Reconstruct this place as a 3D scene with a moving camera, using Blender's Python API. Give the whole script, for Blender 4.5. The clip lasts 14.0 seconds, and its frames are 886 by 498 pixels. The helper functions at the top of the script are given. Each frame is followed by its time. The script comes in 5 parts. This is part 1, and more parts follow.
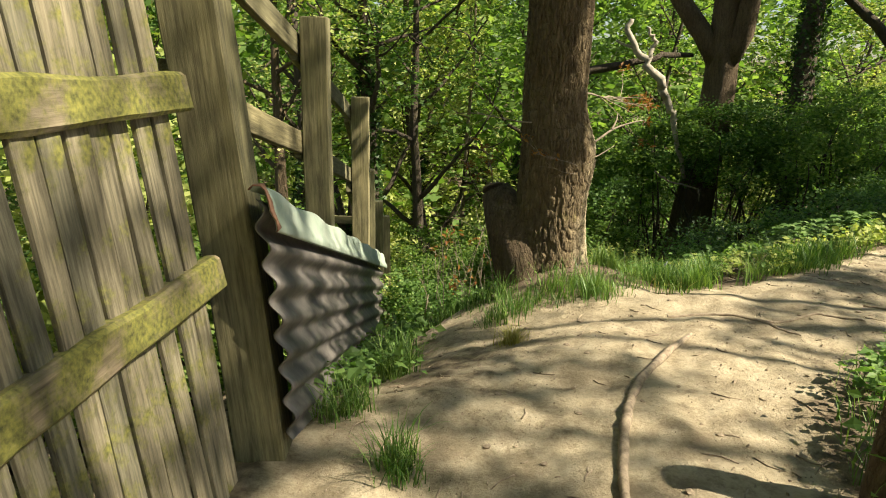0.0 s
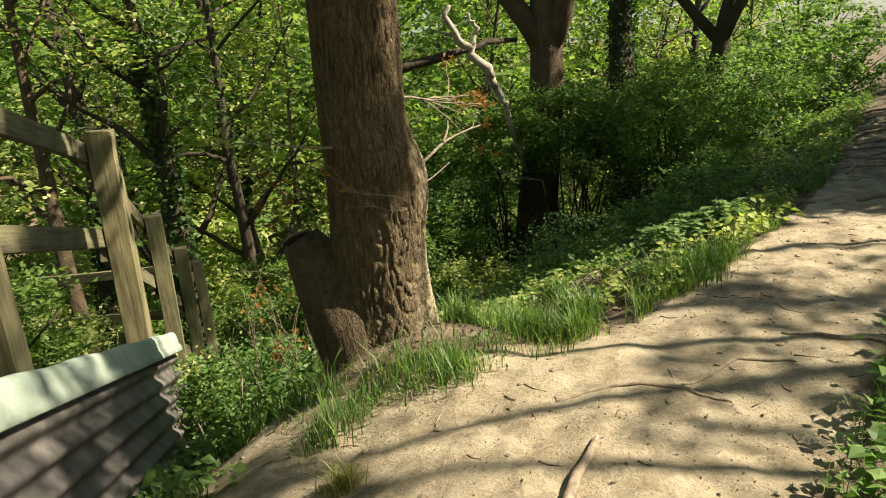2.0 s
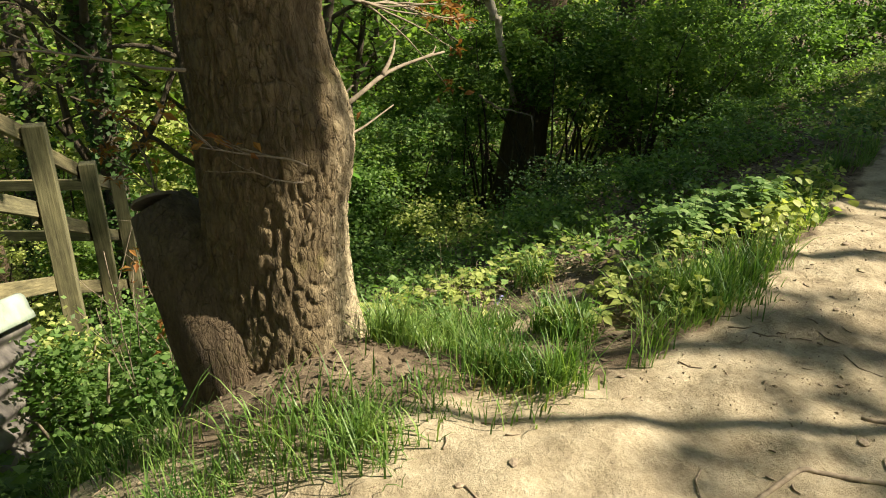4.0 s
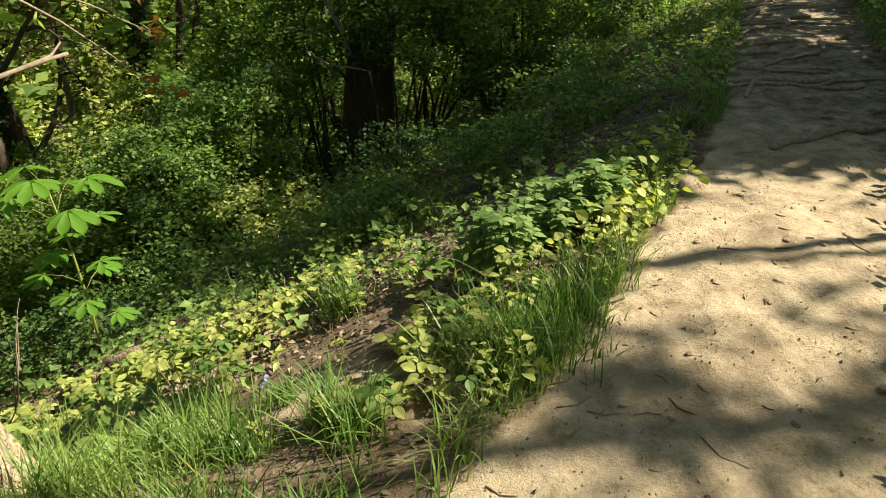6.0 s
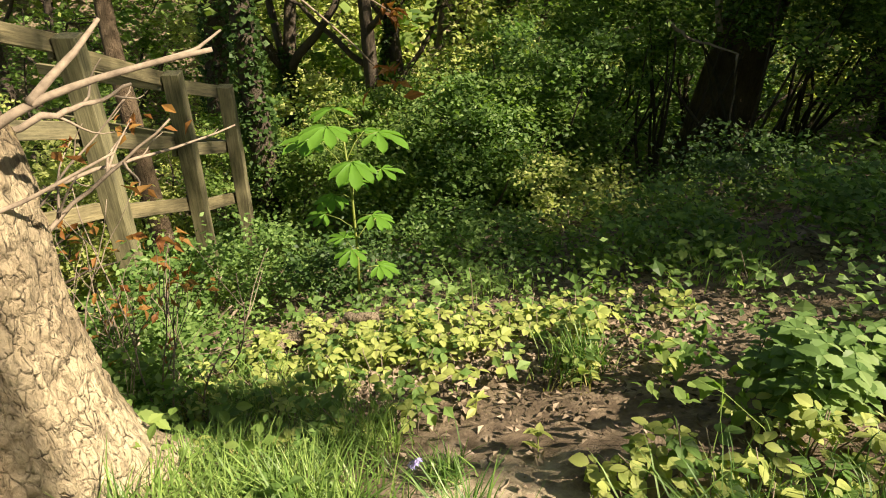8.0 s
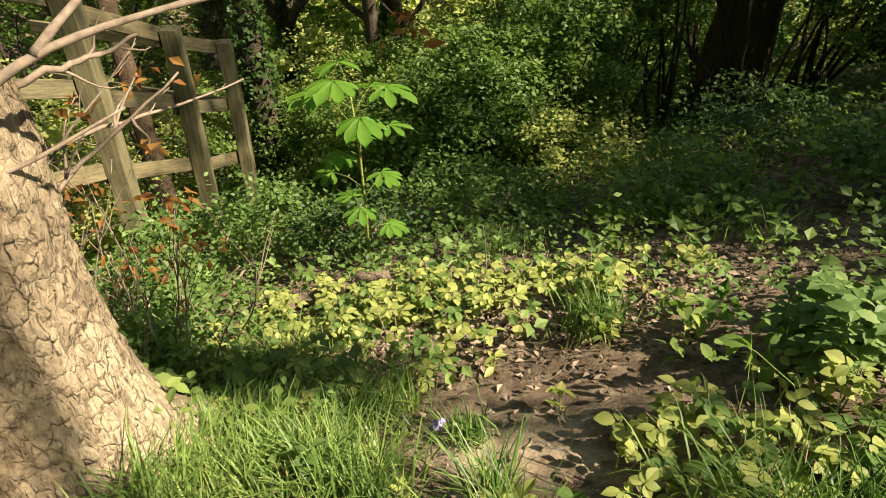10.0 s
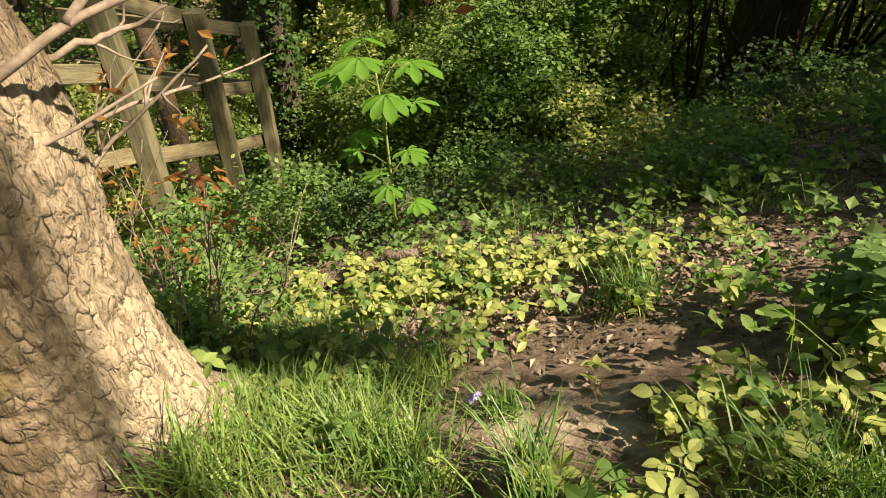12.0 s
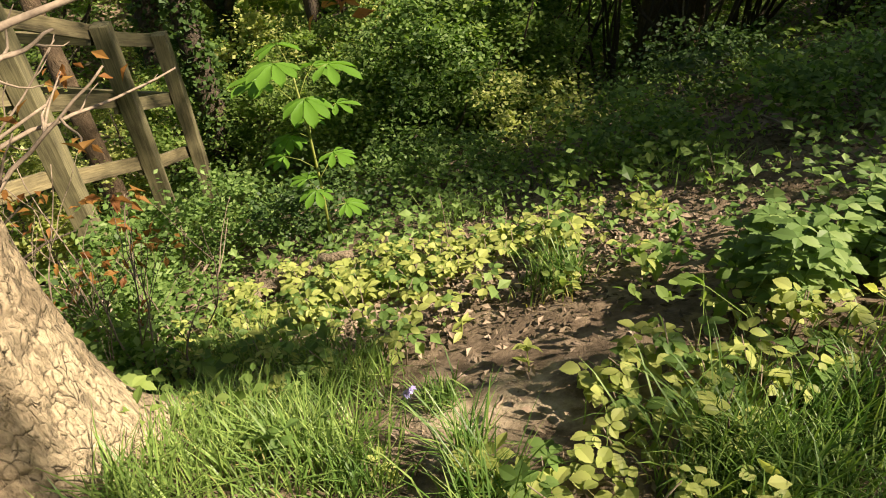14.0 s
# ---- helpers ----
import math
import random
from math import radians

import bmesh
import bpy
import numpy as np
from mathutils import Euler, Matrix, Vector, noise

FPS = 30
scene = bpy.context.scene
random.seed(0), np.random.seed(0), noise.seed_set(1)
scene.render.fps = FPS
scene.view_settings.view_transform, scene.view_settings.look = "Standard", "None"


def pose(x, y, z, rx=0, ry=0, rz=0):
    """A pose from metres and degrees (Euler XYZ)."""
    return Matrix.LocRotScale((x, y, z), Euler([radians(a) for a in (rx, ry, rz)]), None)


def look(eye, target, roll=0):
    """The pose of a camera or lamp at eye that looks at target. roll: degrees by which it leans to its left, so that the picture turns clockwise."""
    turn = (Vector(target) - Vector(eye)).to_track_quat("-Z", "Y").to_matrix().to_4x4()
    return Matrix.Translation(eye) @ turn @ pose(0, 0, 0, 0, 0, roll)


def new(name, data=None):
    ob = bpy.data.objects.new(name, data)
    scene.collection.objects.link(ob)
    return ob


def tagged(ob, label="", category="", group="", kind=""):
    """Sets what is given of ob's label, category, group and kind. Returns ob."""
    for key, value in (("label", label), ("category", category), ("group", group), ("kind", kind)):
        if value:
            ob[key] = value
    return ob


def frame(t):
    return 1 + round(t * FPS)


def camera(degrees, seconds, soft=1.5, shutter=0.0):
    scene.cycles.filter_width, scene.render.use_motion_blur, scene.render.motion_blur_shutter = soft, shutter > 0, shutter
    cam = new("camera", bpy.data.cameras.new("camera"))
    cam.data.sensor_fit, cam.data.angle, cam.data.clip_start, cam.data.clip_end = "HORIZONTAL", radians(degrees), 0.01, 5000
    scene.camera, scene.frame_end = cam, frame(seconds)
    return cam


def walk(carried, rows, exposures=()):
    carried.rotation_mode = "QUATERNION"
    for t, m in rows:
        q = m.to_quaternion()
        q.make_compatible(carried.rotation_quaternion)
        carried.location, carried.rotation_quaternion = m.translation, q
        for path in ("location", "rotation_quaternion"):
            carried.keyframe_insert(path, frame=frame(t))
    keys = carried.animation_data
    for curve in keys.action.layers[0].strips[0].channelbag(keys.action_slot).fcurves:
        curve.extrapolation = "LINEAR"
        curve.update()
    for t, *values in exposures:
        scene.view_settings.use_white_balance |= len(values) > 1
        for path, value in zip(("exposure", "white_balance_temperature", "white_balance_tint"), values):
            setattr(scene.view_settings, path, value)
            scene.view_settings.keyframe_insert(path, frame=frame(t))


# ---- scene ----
cam = camera(68.5, 14.0, soft=1.0)
PATH = [
    (0, (-0.135, -0.756, 1.254), (-0.268, 1.164, 0.711), 1.1),
    (0.5, (-0.061, -0.423, 1.206), (-0.07, 1.501, 0.663), 0.7),
    (1, (0.051, -0.064, 1.224), (-0.011, 1.861, 0.686), -3.2),
    (1.5, (0.051, 0.255, 1.254), (0.275, 2.16, 0.688), -1.1),
    (2, (0.126, 0.585, 1.259), (0.435, 2.481, 0.703), -3.8),
    (2.1, (0.16, 0.673, 1.274), (0.476, 2.574, 0.739), -4.9),
    (2.2, (0.193, 0.759, 1.282), (0.517, 2.681, 0.834), -6.5),
    (4.3, (0.594, 1.856, 1.178), (0.96, 3.638, 0.347), 2.6),
    (4.5, (0.654, 1.924, 1.212), (1.083, 3.686, 0.367), 1.9),
    (5, (0.75, 2.185, 1.226), (1.528, 3.808, 0.354), 2.1),
    (5.5, (0.949, 2.324, 1.193), (1.789, 3.897, 0.29), 2.3),
    (6, (1.218, 2.548, 1.212), (1.882, 4.178, 0.262), 0.9),
    (6.5, (1.391, 2.787, 1.213), (2.05, 4.399, 0.23), 2.8),
    (7, (1.421, 3.006, 1.244), (1.857, 4.655, 0.199), 2.5),
    (7.5, (1.496, 3.159, 1.209), (1.527, 4.844, 0.131), 1.6),
    (8, (1.568, 3.245, 1.215), (1.294, 4.9, 0.126), 1.5),
    (8.2, (1.569, 3.253, 1.233), (1.258, 4.914, 0.163), 1.3),
    (10.3, (1.501, 3.285, 1.172), (1.243, 4.856, -0.039), 0.6),
    (10.5, (1.499, 3.286, 1.166), (1.226, 4.851, -0.049), -0.1),
    (11, (1.484, 3.29, 1.153), (1.174, 4.835, -0.079), -0.7),
    (11.5, (1.485, 3.286, 1.154), (1.157, 4.825, -0.081), -1.8),
    (12, (1.483, 3.281, 1.148), (1.152, 4.815, -0.092), -1.7),
    (12.5, (1.505, 3.274, 1.153), (1.21, 4.803, -0.103), -2.7),
    (13, (1.539, 3.251, 1.164), (1.379, 4.802, -0.089), -2.5),
    (13.5, (1.562, 3.249, 1.184), (1.454, 4.803, -0.071), -3.0),
    (14, (1.549, 3.27, 1.174), (1.385, 4.814, -0.086), -3.1),
]
walk(cam, [(t, look(eye, target, roll)) for t, eye, target, roll in PATH], [(0.0, 1.44, 6800, 8), (1.0, 1.34, 6800, 9), (2.2, 1.34, 6800, 10), (4.5, 1.42, 6900, 9), (6.5, 1.42, 7100, 13), (7.5, 1.6, 7200, 16), (10.3, 1.46, 7200, 19), (14.0, 1.48, 7300, 21)])

# ---------------------------------------------------------------- light
SUN_EL, SUN_AZ = radians(47), radians(-14)          # azimuth from +x towards +y
world = bpy.data.worlds.new("world")
scene.world = world
world.use_nodes = True
wn = world.node_tree
sky = wn.nodes.new("ShaderNodeTexSky")
sky.sky_type, sky.sun_disc = "NISHITA", False
sky.sun_elevation, sky.sun_rotation = SUN_EL, radians(90) - SUN_AZ
wn.links.new(sky.outputs[0], wn.nodes["Background"].inputs[0])
wn.nodes["Background"].inputs[1].default_value = 0.05
sun = new("sun", bpy.data.lights.new("sun", "SUN"))
sun.data.energy, sun.data.angle, sun.data.color = 5.0, radians(0.55), (1.0, 0.93, 0.78)
SUN_WAY = Vector((math.cos(SUN_EL) * math.cos(SUN_AZ), math.cos(SUN_EL) * math.sin(SUN_AZ), math.sin(SUN_EL)))
sun.matrix_world = look(SUN_WAY * 30, (0, 0, 0))


# ---------------------------------------------------------------- materials
def nodes_of(name):
    m = bpy.data.materials.new(name)
    m.use_nodes = True
    nt = m.node_tree
    return m, nt, nt.nodes["Principled BSDF"]


def ramp(nt, source, stops):
    r = nt.nodes.new("ShaderNodeValToRGB")
    while len(r.color_ramp.elements) < len(stops):
        r.color_ramp.elements.new(0.5)
    for e, (p, c) in zip(r.color_ramp.elements, stops):
        e.position, e.color = p, (*c, 1)
    nt.links.new(source, r.inputs[0])
    return r.outputs[0]


def noise_tex(nt, scale, detail=6, rough=0.6, stretch=None, kind="Object"):
    n = nt.nodes.new("ShaderNodeTexNoise")
    n.inputs["Scale"].default_value, n.inputs["Detail"].default_value, n.inputs["Roughness"].default_value = scale, detail, rough
    tc = nt.nodes.new("ShaderNodeTexCoord")
    if stretch:
        mp = nt.nodes.new("ShaderNodeMapping")
        mp.inputs["Scale"].default_value = stretch
        nt.links.new(tc.outputs[kind], mp.inputs[0])
        nt.links.new(mp.outputs[0], n.inputs["Vector"])
    else:
        nt.links.new(tc.outputs[kind], n.inputs["Vector"])
    return n.outputs["Fac"]


def mix(nt, fac, a, b, mode="MIX"):
    m = nt.nodes.new("ShaderNodeMix")
    m.data_type, m.blend_type = "RGBA", mode
    for sock, v in ((m.inputs[0], fac), (m.inputs[6], a), (m.inputs[7], b)):
        if isinstance(v, (int, float)):
            sock.default_value = v
        elif isinstance(v, tuple):
            sock.default_value = (*v, 1)
        else:
            nt.links.new(v, sock)
    return m.outputs[2]


def bump(nt, bsdf, height, strength, dist):
    b = nt.nodes.new("ShaderNodeBump")
    b.inputs["Strength"].default_value, b.inputs["Distance"].default_value = strength, dist
    nt.links.new(height, b.inputs["Height"])
    nt.links.new(b.outputs[0], bsdf.inputs["Normal"])


def leaf_material(name, dark, mid, light, glow=0.4, rough=0.45):
    """Thin leaves: colour varies from leaf to leaf, and light comes through them."""
    m, nt, bsdf = nodes_of(name)
    geo = nt.nodes.new("ShaderNodeNewGeometry")
    col = ramp(nt, geo.outputs["Random Per Island"], [(0.0, dark), (0.5, mid), (1.0, light)])
    big = noise_tex(nt, 1.3, 3)
    col = mix(nt, 0.35, col, ramp(nt, big, [(0.35, tuple(c * 0.55 for c in mid)), (0.65, light)]))
    nt.links.new(col, bsdf.inputs["Base Color"])
    bsdf.inputs["Roughness"].default_value = rough
    bsdf.inputs["Specular IOR Level"].default_value = 0.25
    tr = nt.nodes.new("ShaderNodeBsdfTranslucent")
    warm = mix(nt, 1.0, col, (1.25, 1.35, 0.62), "MULTIPLY")
    nt.links.new(warm, tr.inputs[0])
    ms = nt.nodes.new("ShaderNodeMixShader")
    ms.inputs[0].default_value = glow
    nt.links.new(bsdf.outputs[0], ms.inputs[1])
    nt.links.new(tr.outputs[0], ms.inputs[2])
    nt.links.new(ms.outputs[0], nt.nodes["Material Output"].inputs[0])
    return m


def wood_material(name, dark, light, moss=0.0, along="y"):
    m, nt, bsdf = nodes_of(name)
    st = {"x": (1.5, 28, 28), "y": (28, 1.5, 28), "z": (28, 28, 1.5)}[along]
    grain = noise_tex(nt, 3.0, 8, 0.65, st)
    blot = noise_tex(nt, 2.5, 4)
    info = nt.nodes.new("ShaderNodeObjectInfo")
    col = ramp(nt, grain, [(0.3, dark), (0.62, light)])
    col = mix(nt, ramp(nt, blot, [(0.4, (0, 0, 0)), (0.7, (0.5, 0.5, 0.5))]), col, tuple(c * 0.55 for c in dark))
    streak = noise_tex(nt, 1.6, 7, 0.7, {"x": (1, 9, 9), "y": (9, 1, 9), "z": (9, 9, 1)}[along])
    col = mix(nt, 1.0, col, ramp(nt, streak, [(0.34, (0.34, 0.33, 0.3)), (0.5, (0.85, 0.85, 0.84)), (0.66, (1.12, 1.1, 1.06))]), "MULTIPLY")
    tone = ramp(nt, info.outputs["Random"], [(0, (0.78, 0.8, 0.78)), (1, (1.1, 1.05, 1.0))])
    col = mix(nt, 1.0, col, tone, "MULTIPLY")
    if moss:
        mo = ramp(nt, noise_tex(nt, 7.0, 8, 0.7), [(0.62 - 0.25 * moss, (0, 0, 0)), (0.72 - 0.2 * moss, (1, 1, 1))])
        mc = ramp(nt, noise_tex(nt, 60, 4), [(0.3, (0.045, 0.048, 0.01)), (0.7, (0.22, 0.205, 0.042))])
        col = mix(nt, mo, col, mc)
    nt.links.new(col, bsdf.inputs["Base Color"])
    bsdf.inputs["Roughness"].default_value = 0.85
    bump(nt, bsdf, grain, 0.5, 0.004)
    return m


def bark_material(name, dark, light, moss=0.3, scale=1.0, sun_side=None):
    """Corky plates with thin dark cracks between them, pale worn faces, and moss in patches."""
    m, nt, bsdf = nodes_of(name)
    tc = nt.nodes.new("ShaderNodeTexCoord")
    stray = nt.nodes.new("ShaderNodeTexNoise")
    stray.inputs["Scale"].default_value, stray.inputs["Detail"].default_value = 22 * scale, 4
    nt.links.new(tc.outputs["Object"], stray.inputs["Vector"])
    shift = nt.nodes.new("ShaderNodeVectorMath")
    shift.operation = "MULTIPLY_ADD"
    nt.links.new(stray.outputs["Color"], shift.inputs[0])
    shift.inputs[1].default_value = (0.02 / scale, 0.02 / scale, 0.045 / scale)
    nt.links.new(tc.outputs["Object"], shift.inputs[2])
    squeeze = nt.nodes.new("ShaderNodeMapping")
    squeeze.inputs["Scale"].default_value = (1, 1, 0.45)
    nt.links.new(shift.outputs[0], squeeze.inputs[0])
    plate = nt.nodes.new("ShaderNodeTexVoronoi")
    plate.feature = "DISTANCE_TO_EDGE"
    plate.inputs["Scale"].default_value = 46 * scale
    nt.links.new(squeeze.outputs[0], plate.inputs["Vector"])
    crack = ramp(nt, plate.outputs["Distance"], [(0.0, (0.12, 0.12, 0.12)), (0.045, (0.5, 0.5, 0.5)), (0.13, (0.8, 0.8, 0.8)), (0.45, (1, 1, 1))])
    flake = noise_tex(nt, 110 * scale, 6, 0.7, (1, 1, 0.6))
    gap = ramp(nt, noise_tex(nt, 26 * scale, 5, 0.65), [(0.36, (0, 0, 0)), (0.54, (1, 1, 1))])
    whole = mix(nt, 0.25, gap, (0.0, 0.0, 0.0))
    crack = mix(nt, whole, crack, (1.0, 1.0, 1.0))
    furrow = ramp(nt, noise_tex(nt, 30 * scale, 6, 0.62, (1, 1, 0.2)), [(0.36, (0.15, 0.15, 0.15)), (0.47, (0.75, 0.75, 0.75)), (0.6, (1, 1, 1))])
    height = mix(nt, 0.4, mix(nt, 0.75, crack, furrow, "MULTIPLY"), flake)
    big = noise_tex(nt, 2.6, 6, 0.65)
    mean = tuple(0.35 * p + 0.65 * q for p, q in zip(dark, light))
    col = ramp(nt, height, [(0.1, dark), (0.4, tuple(0.55 * p + 0.45 * q for p, q in zip(dark, light))), (0.66, mean), (0.9, light)])
    col = mix(nt, ramp(nt, big, [(0.42, (0, 0, 0)), (0.68, (0.6, 0.6, 0.6))]), col, mix(nt, 1.0, col, (0.6, 0.56, 0.5), "MULTIPLY"))
    if moss:
        mo = ramp(nt, noise_tex(nt, 4.0, 9, 0.78), [(0.56, (0, 0, 0)), (0.7, (moss, moss, moss))])
        col = mix(nt, mo, col, ramp(nt, flake, [(0.35, (0.06, 0.055, 0.014)), (0.65, (0.19, 0.165, 0.045))]))
    if sun_side:
        # sunlight painted in: a paler bark tone on the trunk's +x side, ragged-edged
        sunward = nt.nodes.new("ShaderNodeVectorMath")
        sunward.operation = "DOT_PRODUCT"
        nt.links.new(tc.outputs["Object"], sunward.inputs[0])
        sunward.inputs[1].default_value = (1.0, 0.1, -0.1)
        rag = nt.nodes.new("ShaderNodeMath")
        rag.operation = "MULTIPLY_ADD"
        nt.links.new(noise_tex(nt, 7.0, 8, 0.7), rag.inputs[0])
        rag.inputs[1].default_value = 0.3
        nt.links.new(sunward.outputs["Value"], rag.inputs[2])
        sunlit_tone = ramp(nt, height, [(0.2, dark), (0.45, tuple(c * 0.62 for c in sun_side)), (0.75, sun_side)])
        col = mix(nt, ramp(nt, rag.outputs[0], [(0.22, (0, 0, 0)), (0.38, (1, 1, 1))]), col, sunlit_tone)
    nt.links.new(col, bsdf.inputs["Base Color"])
    bsdf.inputs["Roughness"].default_value = 0.92
    bsdf.inputs["Specular IOR Level"].default_value = 0.2
    bump(nt, bsdf, height, 1.0, 0.03)
    return m


def plain_material(name, dark, light, scale=20, rough=0.8, relief=0.003):
    m, nt, bsdf = nodes_of(name)
    n = noise_tex(nt, scale, 6, 0.65)
    nt.links.new(ramp(nt, n, [(0.3, dark), (0.7, light)]), bsdf.inputs["Base Color"])
    bsdf.inputs["Roughness"].default_value = rough
    bump(nt, bsdf, n, 0.5, relief)
    return m


def ground_material():
    """Trodden pale earth where feet go, dark leaf mould elsewhere."""
    m, nt, bsdf = nodes_of("earth")
    at = nt.nodes.new("ShaderNodeAttribute")
    at.attribute_name = "trod"
    fine, mid, big = noise_tex(nt, 55, 8, 0.7), noise_tex(nt, 9, 6, 0.65), noise_tex(nt, 1.6, 5)
    dirt = ramp(nt, mid, [(0.3, (0.15, 0.112, 0.07)), (0.46, (0.34, 0.275, 0.177)), (0.7, (0.47, 0.395, 0.275))])
    dirt = mix(nt, 0.3, dirt, ramp(nt, fine, [(0.36, (0.1, 0.075, 0.045)), (0.5, (0.31, 0.255, 0.17)), (0.66, (0.42, 0.355, 0.25))]))
    dirt = mix(nt, ramp(nt, noise_tex(nt, 2.6, 8, 0.72), [(0.46, (0, 0, 0)), (0.62, (0.7, 0.7, 0.7))]), dirt, (0.15, 0.115, 0.072))
    mould = ramp(nt, mid, [(0.3, (0.045, 0.032, 0.02)), (0.5, (0.135, 0.1, 0.065)), (0.72, (0.29, 0.225, 0.15))])
    fac = nt.nodes.new("ShaderNodeMath")
    fac.operation = "MULTIPLY_ADD"
    nt.links.new(mid, fac.inputs[0])
    fac.inputs[1].default_value = 0.7
    sub = nt.nodes.new("ShaderNodeMath")
    sub.operation = "SUBTRACT"
    nt.links.new(at.outputs["Fac"], sub.inputs[0])
    sub.inputs[1].default_value = 0.35
    nt.links.new(sub.outputs[0], fac.inputs[2])
    nt.links.new(mix(nt, ramp(nt, fac.outputs[0], [(0.3, (0, 0, 0)), (0.62, (1, 1, 1))]), mould, dirt), bsdf.inputs["Base Color"])
    bsdf.inputs["Roughness"].default_value = 0.95
    bsdf.inputs["Specular IOR Level"].default_value = 0.2
    h = mix(nt, 0.6, fine, mid)
    bump(nt, bsdf, h, 0.8, 0.032)
    return m


EARTH = ground_material()
# bark kept dark for its shaded side; the last colour paints the sunlit side
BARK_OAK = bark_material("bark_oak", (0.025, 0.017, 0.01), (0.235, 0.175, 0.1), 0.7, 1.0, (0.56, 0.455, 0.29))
BARK_BROWN = bark_material("bark_brown", (0.035, 0.024, 0.015), (0.2, 0.145, 0.09), 0.4)
BARK_BLEACHED = plain_material("bleached_wood", (0.2, 0.17, 0.125), (0.44, 0.385, 0.295), 18, 0.85)
RUST = plain_material("rusted_edge", (0.09, 0.04, 0.022), (0.24, 0.12, 0.07), 30, 0.85)
BARK_DARK = bark_material("bark_dark", (0.03, 0.024, 0.017), (0.12, 0.095, 0.068), 0.5)
BARK_PALE = bark_material("bark_pale", (0.12, 0.09, 0.06), (0.36, 0.29, 0.2), 0.2)
TWIG = plain_material("twig_bark", (0.11, 0.082, 0.055), (0.29, 0.23, 0.16), 40, 0.85)
ROOT = plain_material("root_bark", (0.12, 0.085, 0.055), (0.36, 0.28, 0.19), 30, 0.85)
CUT = plain_material("cut_wood", (0.10, 0.07, 0.045), (0.22, 0.16, 0.10), 14, 0.9)
LEAF = leaf_material("leaf_green", (0.024, 0.07, 0.015), (0.095, 0.195, 0.04), (0.28, 0.4, 0.13), 0.5, 0.5)
LEAF_DARK = leaf_material("leaf_dark", (0.02, 0.05, 0.014), (0.038, 0.085, 0.02), (0.08, 0.14, 0.035), 0.3, 0.5)
LEAF_LIGHT = leaf_material("leaf_spring", (0.1, 0.16, 0.025), (0.3, 0.36, 0.08), (0.55, 0.56, 0.22), 0.42, 0.5)
LEAF_FAR = leaf_material("leaf_wood_edge", (0.04, 0.105, 0.02), (0.115, 0.21, 0.042), (0.27, 0.36, 0.1), 0.55, 0.7)
LEAF_FRESH = leaf_material("leaf_fresh", (0.05, 0.15, 0.016), (0.1, 0.24, 0.028), (0.17, 0.33, 0.045), 0.5, 0.45)
LEAF_NETTLE = leaf_material("leaf_nettle", (0.04, 0.1, 0.022), (0.1, 0.185, 0.044), (0.26, 0.35, 0.125), 0.35, 0.5)
LEAF_RED = leaf_material("leaf_young_red", (0.16, 0.05, 0.02), (0.26, 0.105, 0.03), (0.34, 0.19, 0.05), 0.45, 0.6)
LITTER_PALE = leaf_material("leaf_litter_pale", (0.1, 0.074, 0.05), (0.23, 0.172, 0.118), (0.38, 0.3, 0.215), 0.1, 0.8)
LITTER = leaf_material("leaf_litter", (0.03, 0.021, 0.013), (0.075, 0.054, 0.034), (0.17, 0.13, 0.085), 0.05, 0.85)
GRASS = leaf_material("grass_blade", (0.022, 0.075, 0.014), (0.08, 0.18, 0.032), (0.27, 0.36, 0.1), 0.34, 0.4)
GRASS_DRY = leaf_material("grass_dry", (0.22, 0.2, 0.06), (0.32, 0.29, 0.1), (0.42, 0.38, 0.16), 0.4, 0.5)
PETAL = leaf_material("petal_blue", (0.2, 0.17, 0.5), (0.3, 0.26, 0.62), (0.5, 0.45, 0.75), 0.3)
WOOD_POST = wood_material("post_wood", (0.12, 0.105, 0.048), (0.31, 0.275, 0.145), 0.0, "z")
WOOD_RAIL = wood_material("rail_wood", (0.115, 0.1, 0.048), (0.29, 0.255, 0.138), 0.0, "y")
WOOD_BOARD = wood_material("board_wood", (0.09, 0.078, 0.048), (0.33, 0.29, 0.195), 0.5, "z")
WOOD_MOSSY = wood_material("mossy_wood", (0.13, 0.1, 0.06), (0.33, 0.27, 0.18), 0.95, "y")


def sheet_material(name, a, b, rust):
    m, nt, bsdf = nodes_of(name)
    n = noise_tex(nt, 5, 8, 0.7)
    col = ramp(nt, n, [(0.35, a), (0.65, b)])
    ru = ramp(nt, noise_tex(nt, 11, 6, 0.7), [(0.66, (0, 0, 0)), (0.74, (rust, rust, rust))])
    col = mix(nt, ru, col, (0.2, 0.11, 0.06))
    nt.links.new(col, bsdf.inputs["Base Color"])
    bsdf.inputs["Roughness"].default_value = 0.6
    bump(nt, bsdf, n, 0.3, 0.003)
    return m


SHEET = sheet_material("weathered_sheet", (0.052, 0.045, 0.042), (0.19, 0.167, 0.146), 0.3)
SHEET_GREEN = sheet_material("green_paint", (0.24, 0.3, 0.235), (0.42, 0.46, 0.375), 0.4)


# ---------------------------------------------------------------- mesh helpers
def mesh_from(name, verts, faces, material, smooth=True):
    me = bpy.data.meshes.new(name)
    me.from_pydata(np.asarray(verts, float).tolist(), [], faces if isinstance(faces, list) else faces.tolist())
    me.materials.append(material)
    if smooth:
        me.polygons.foreach_set("use_smooth", [True] * len(me.polygons))
    me.update()
    return me


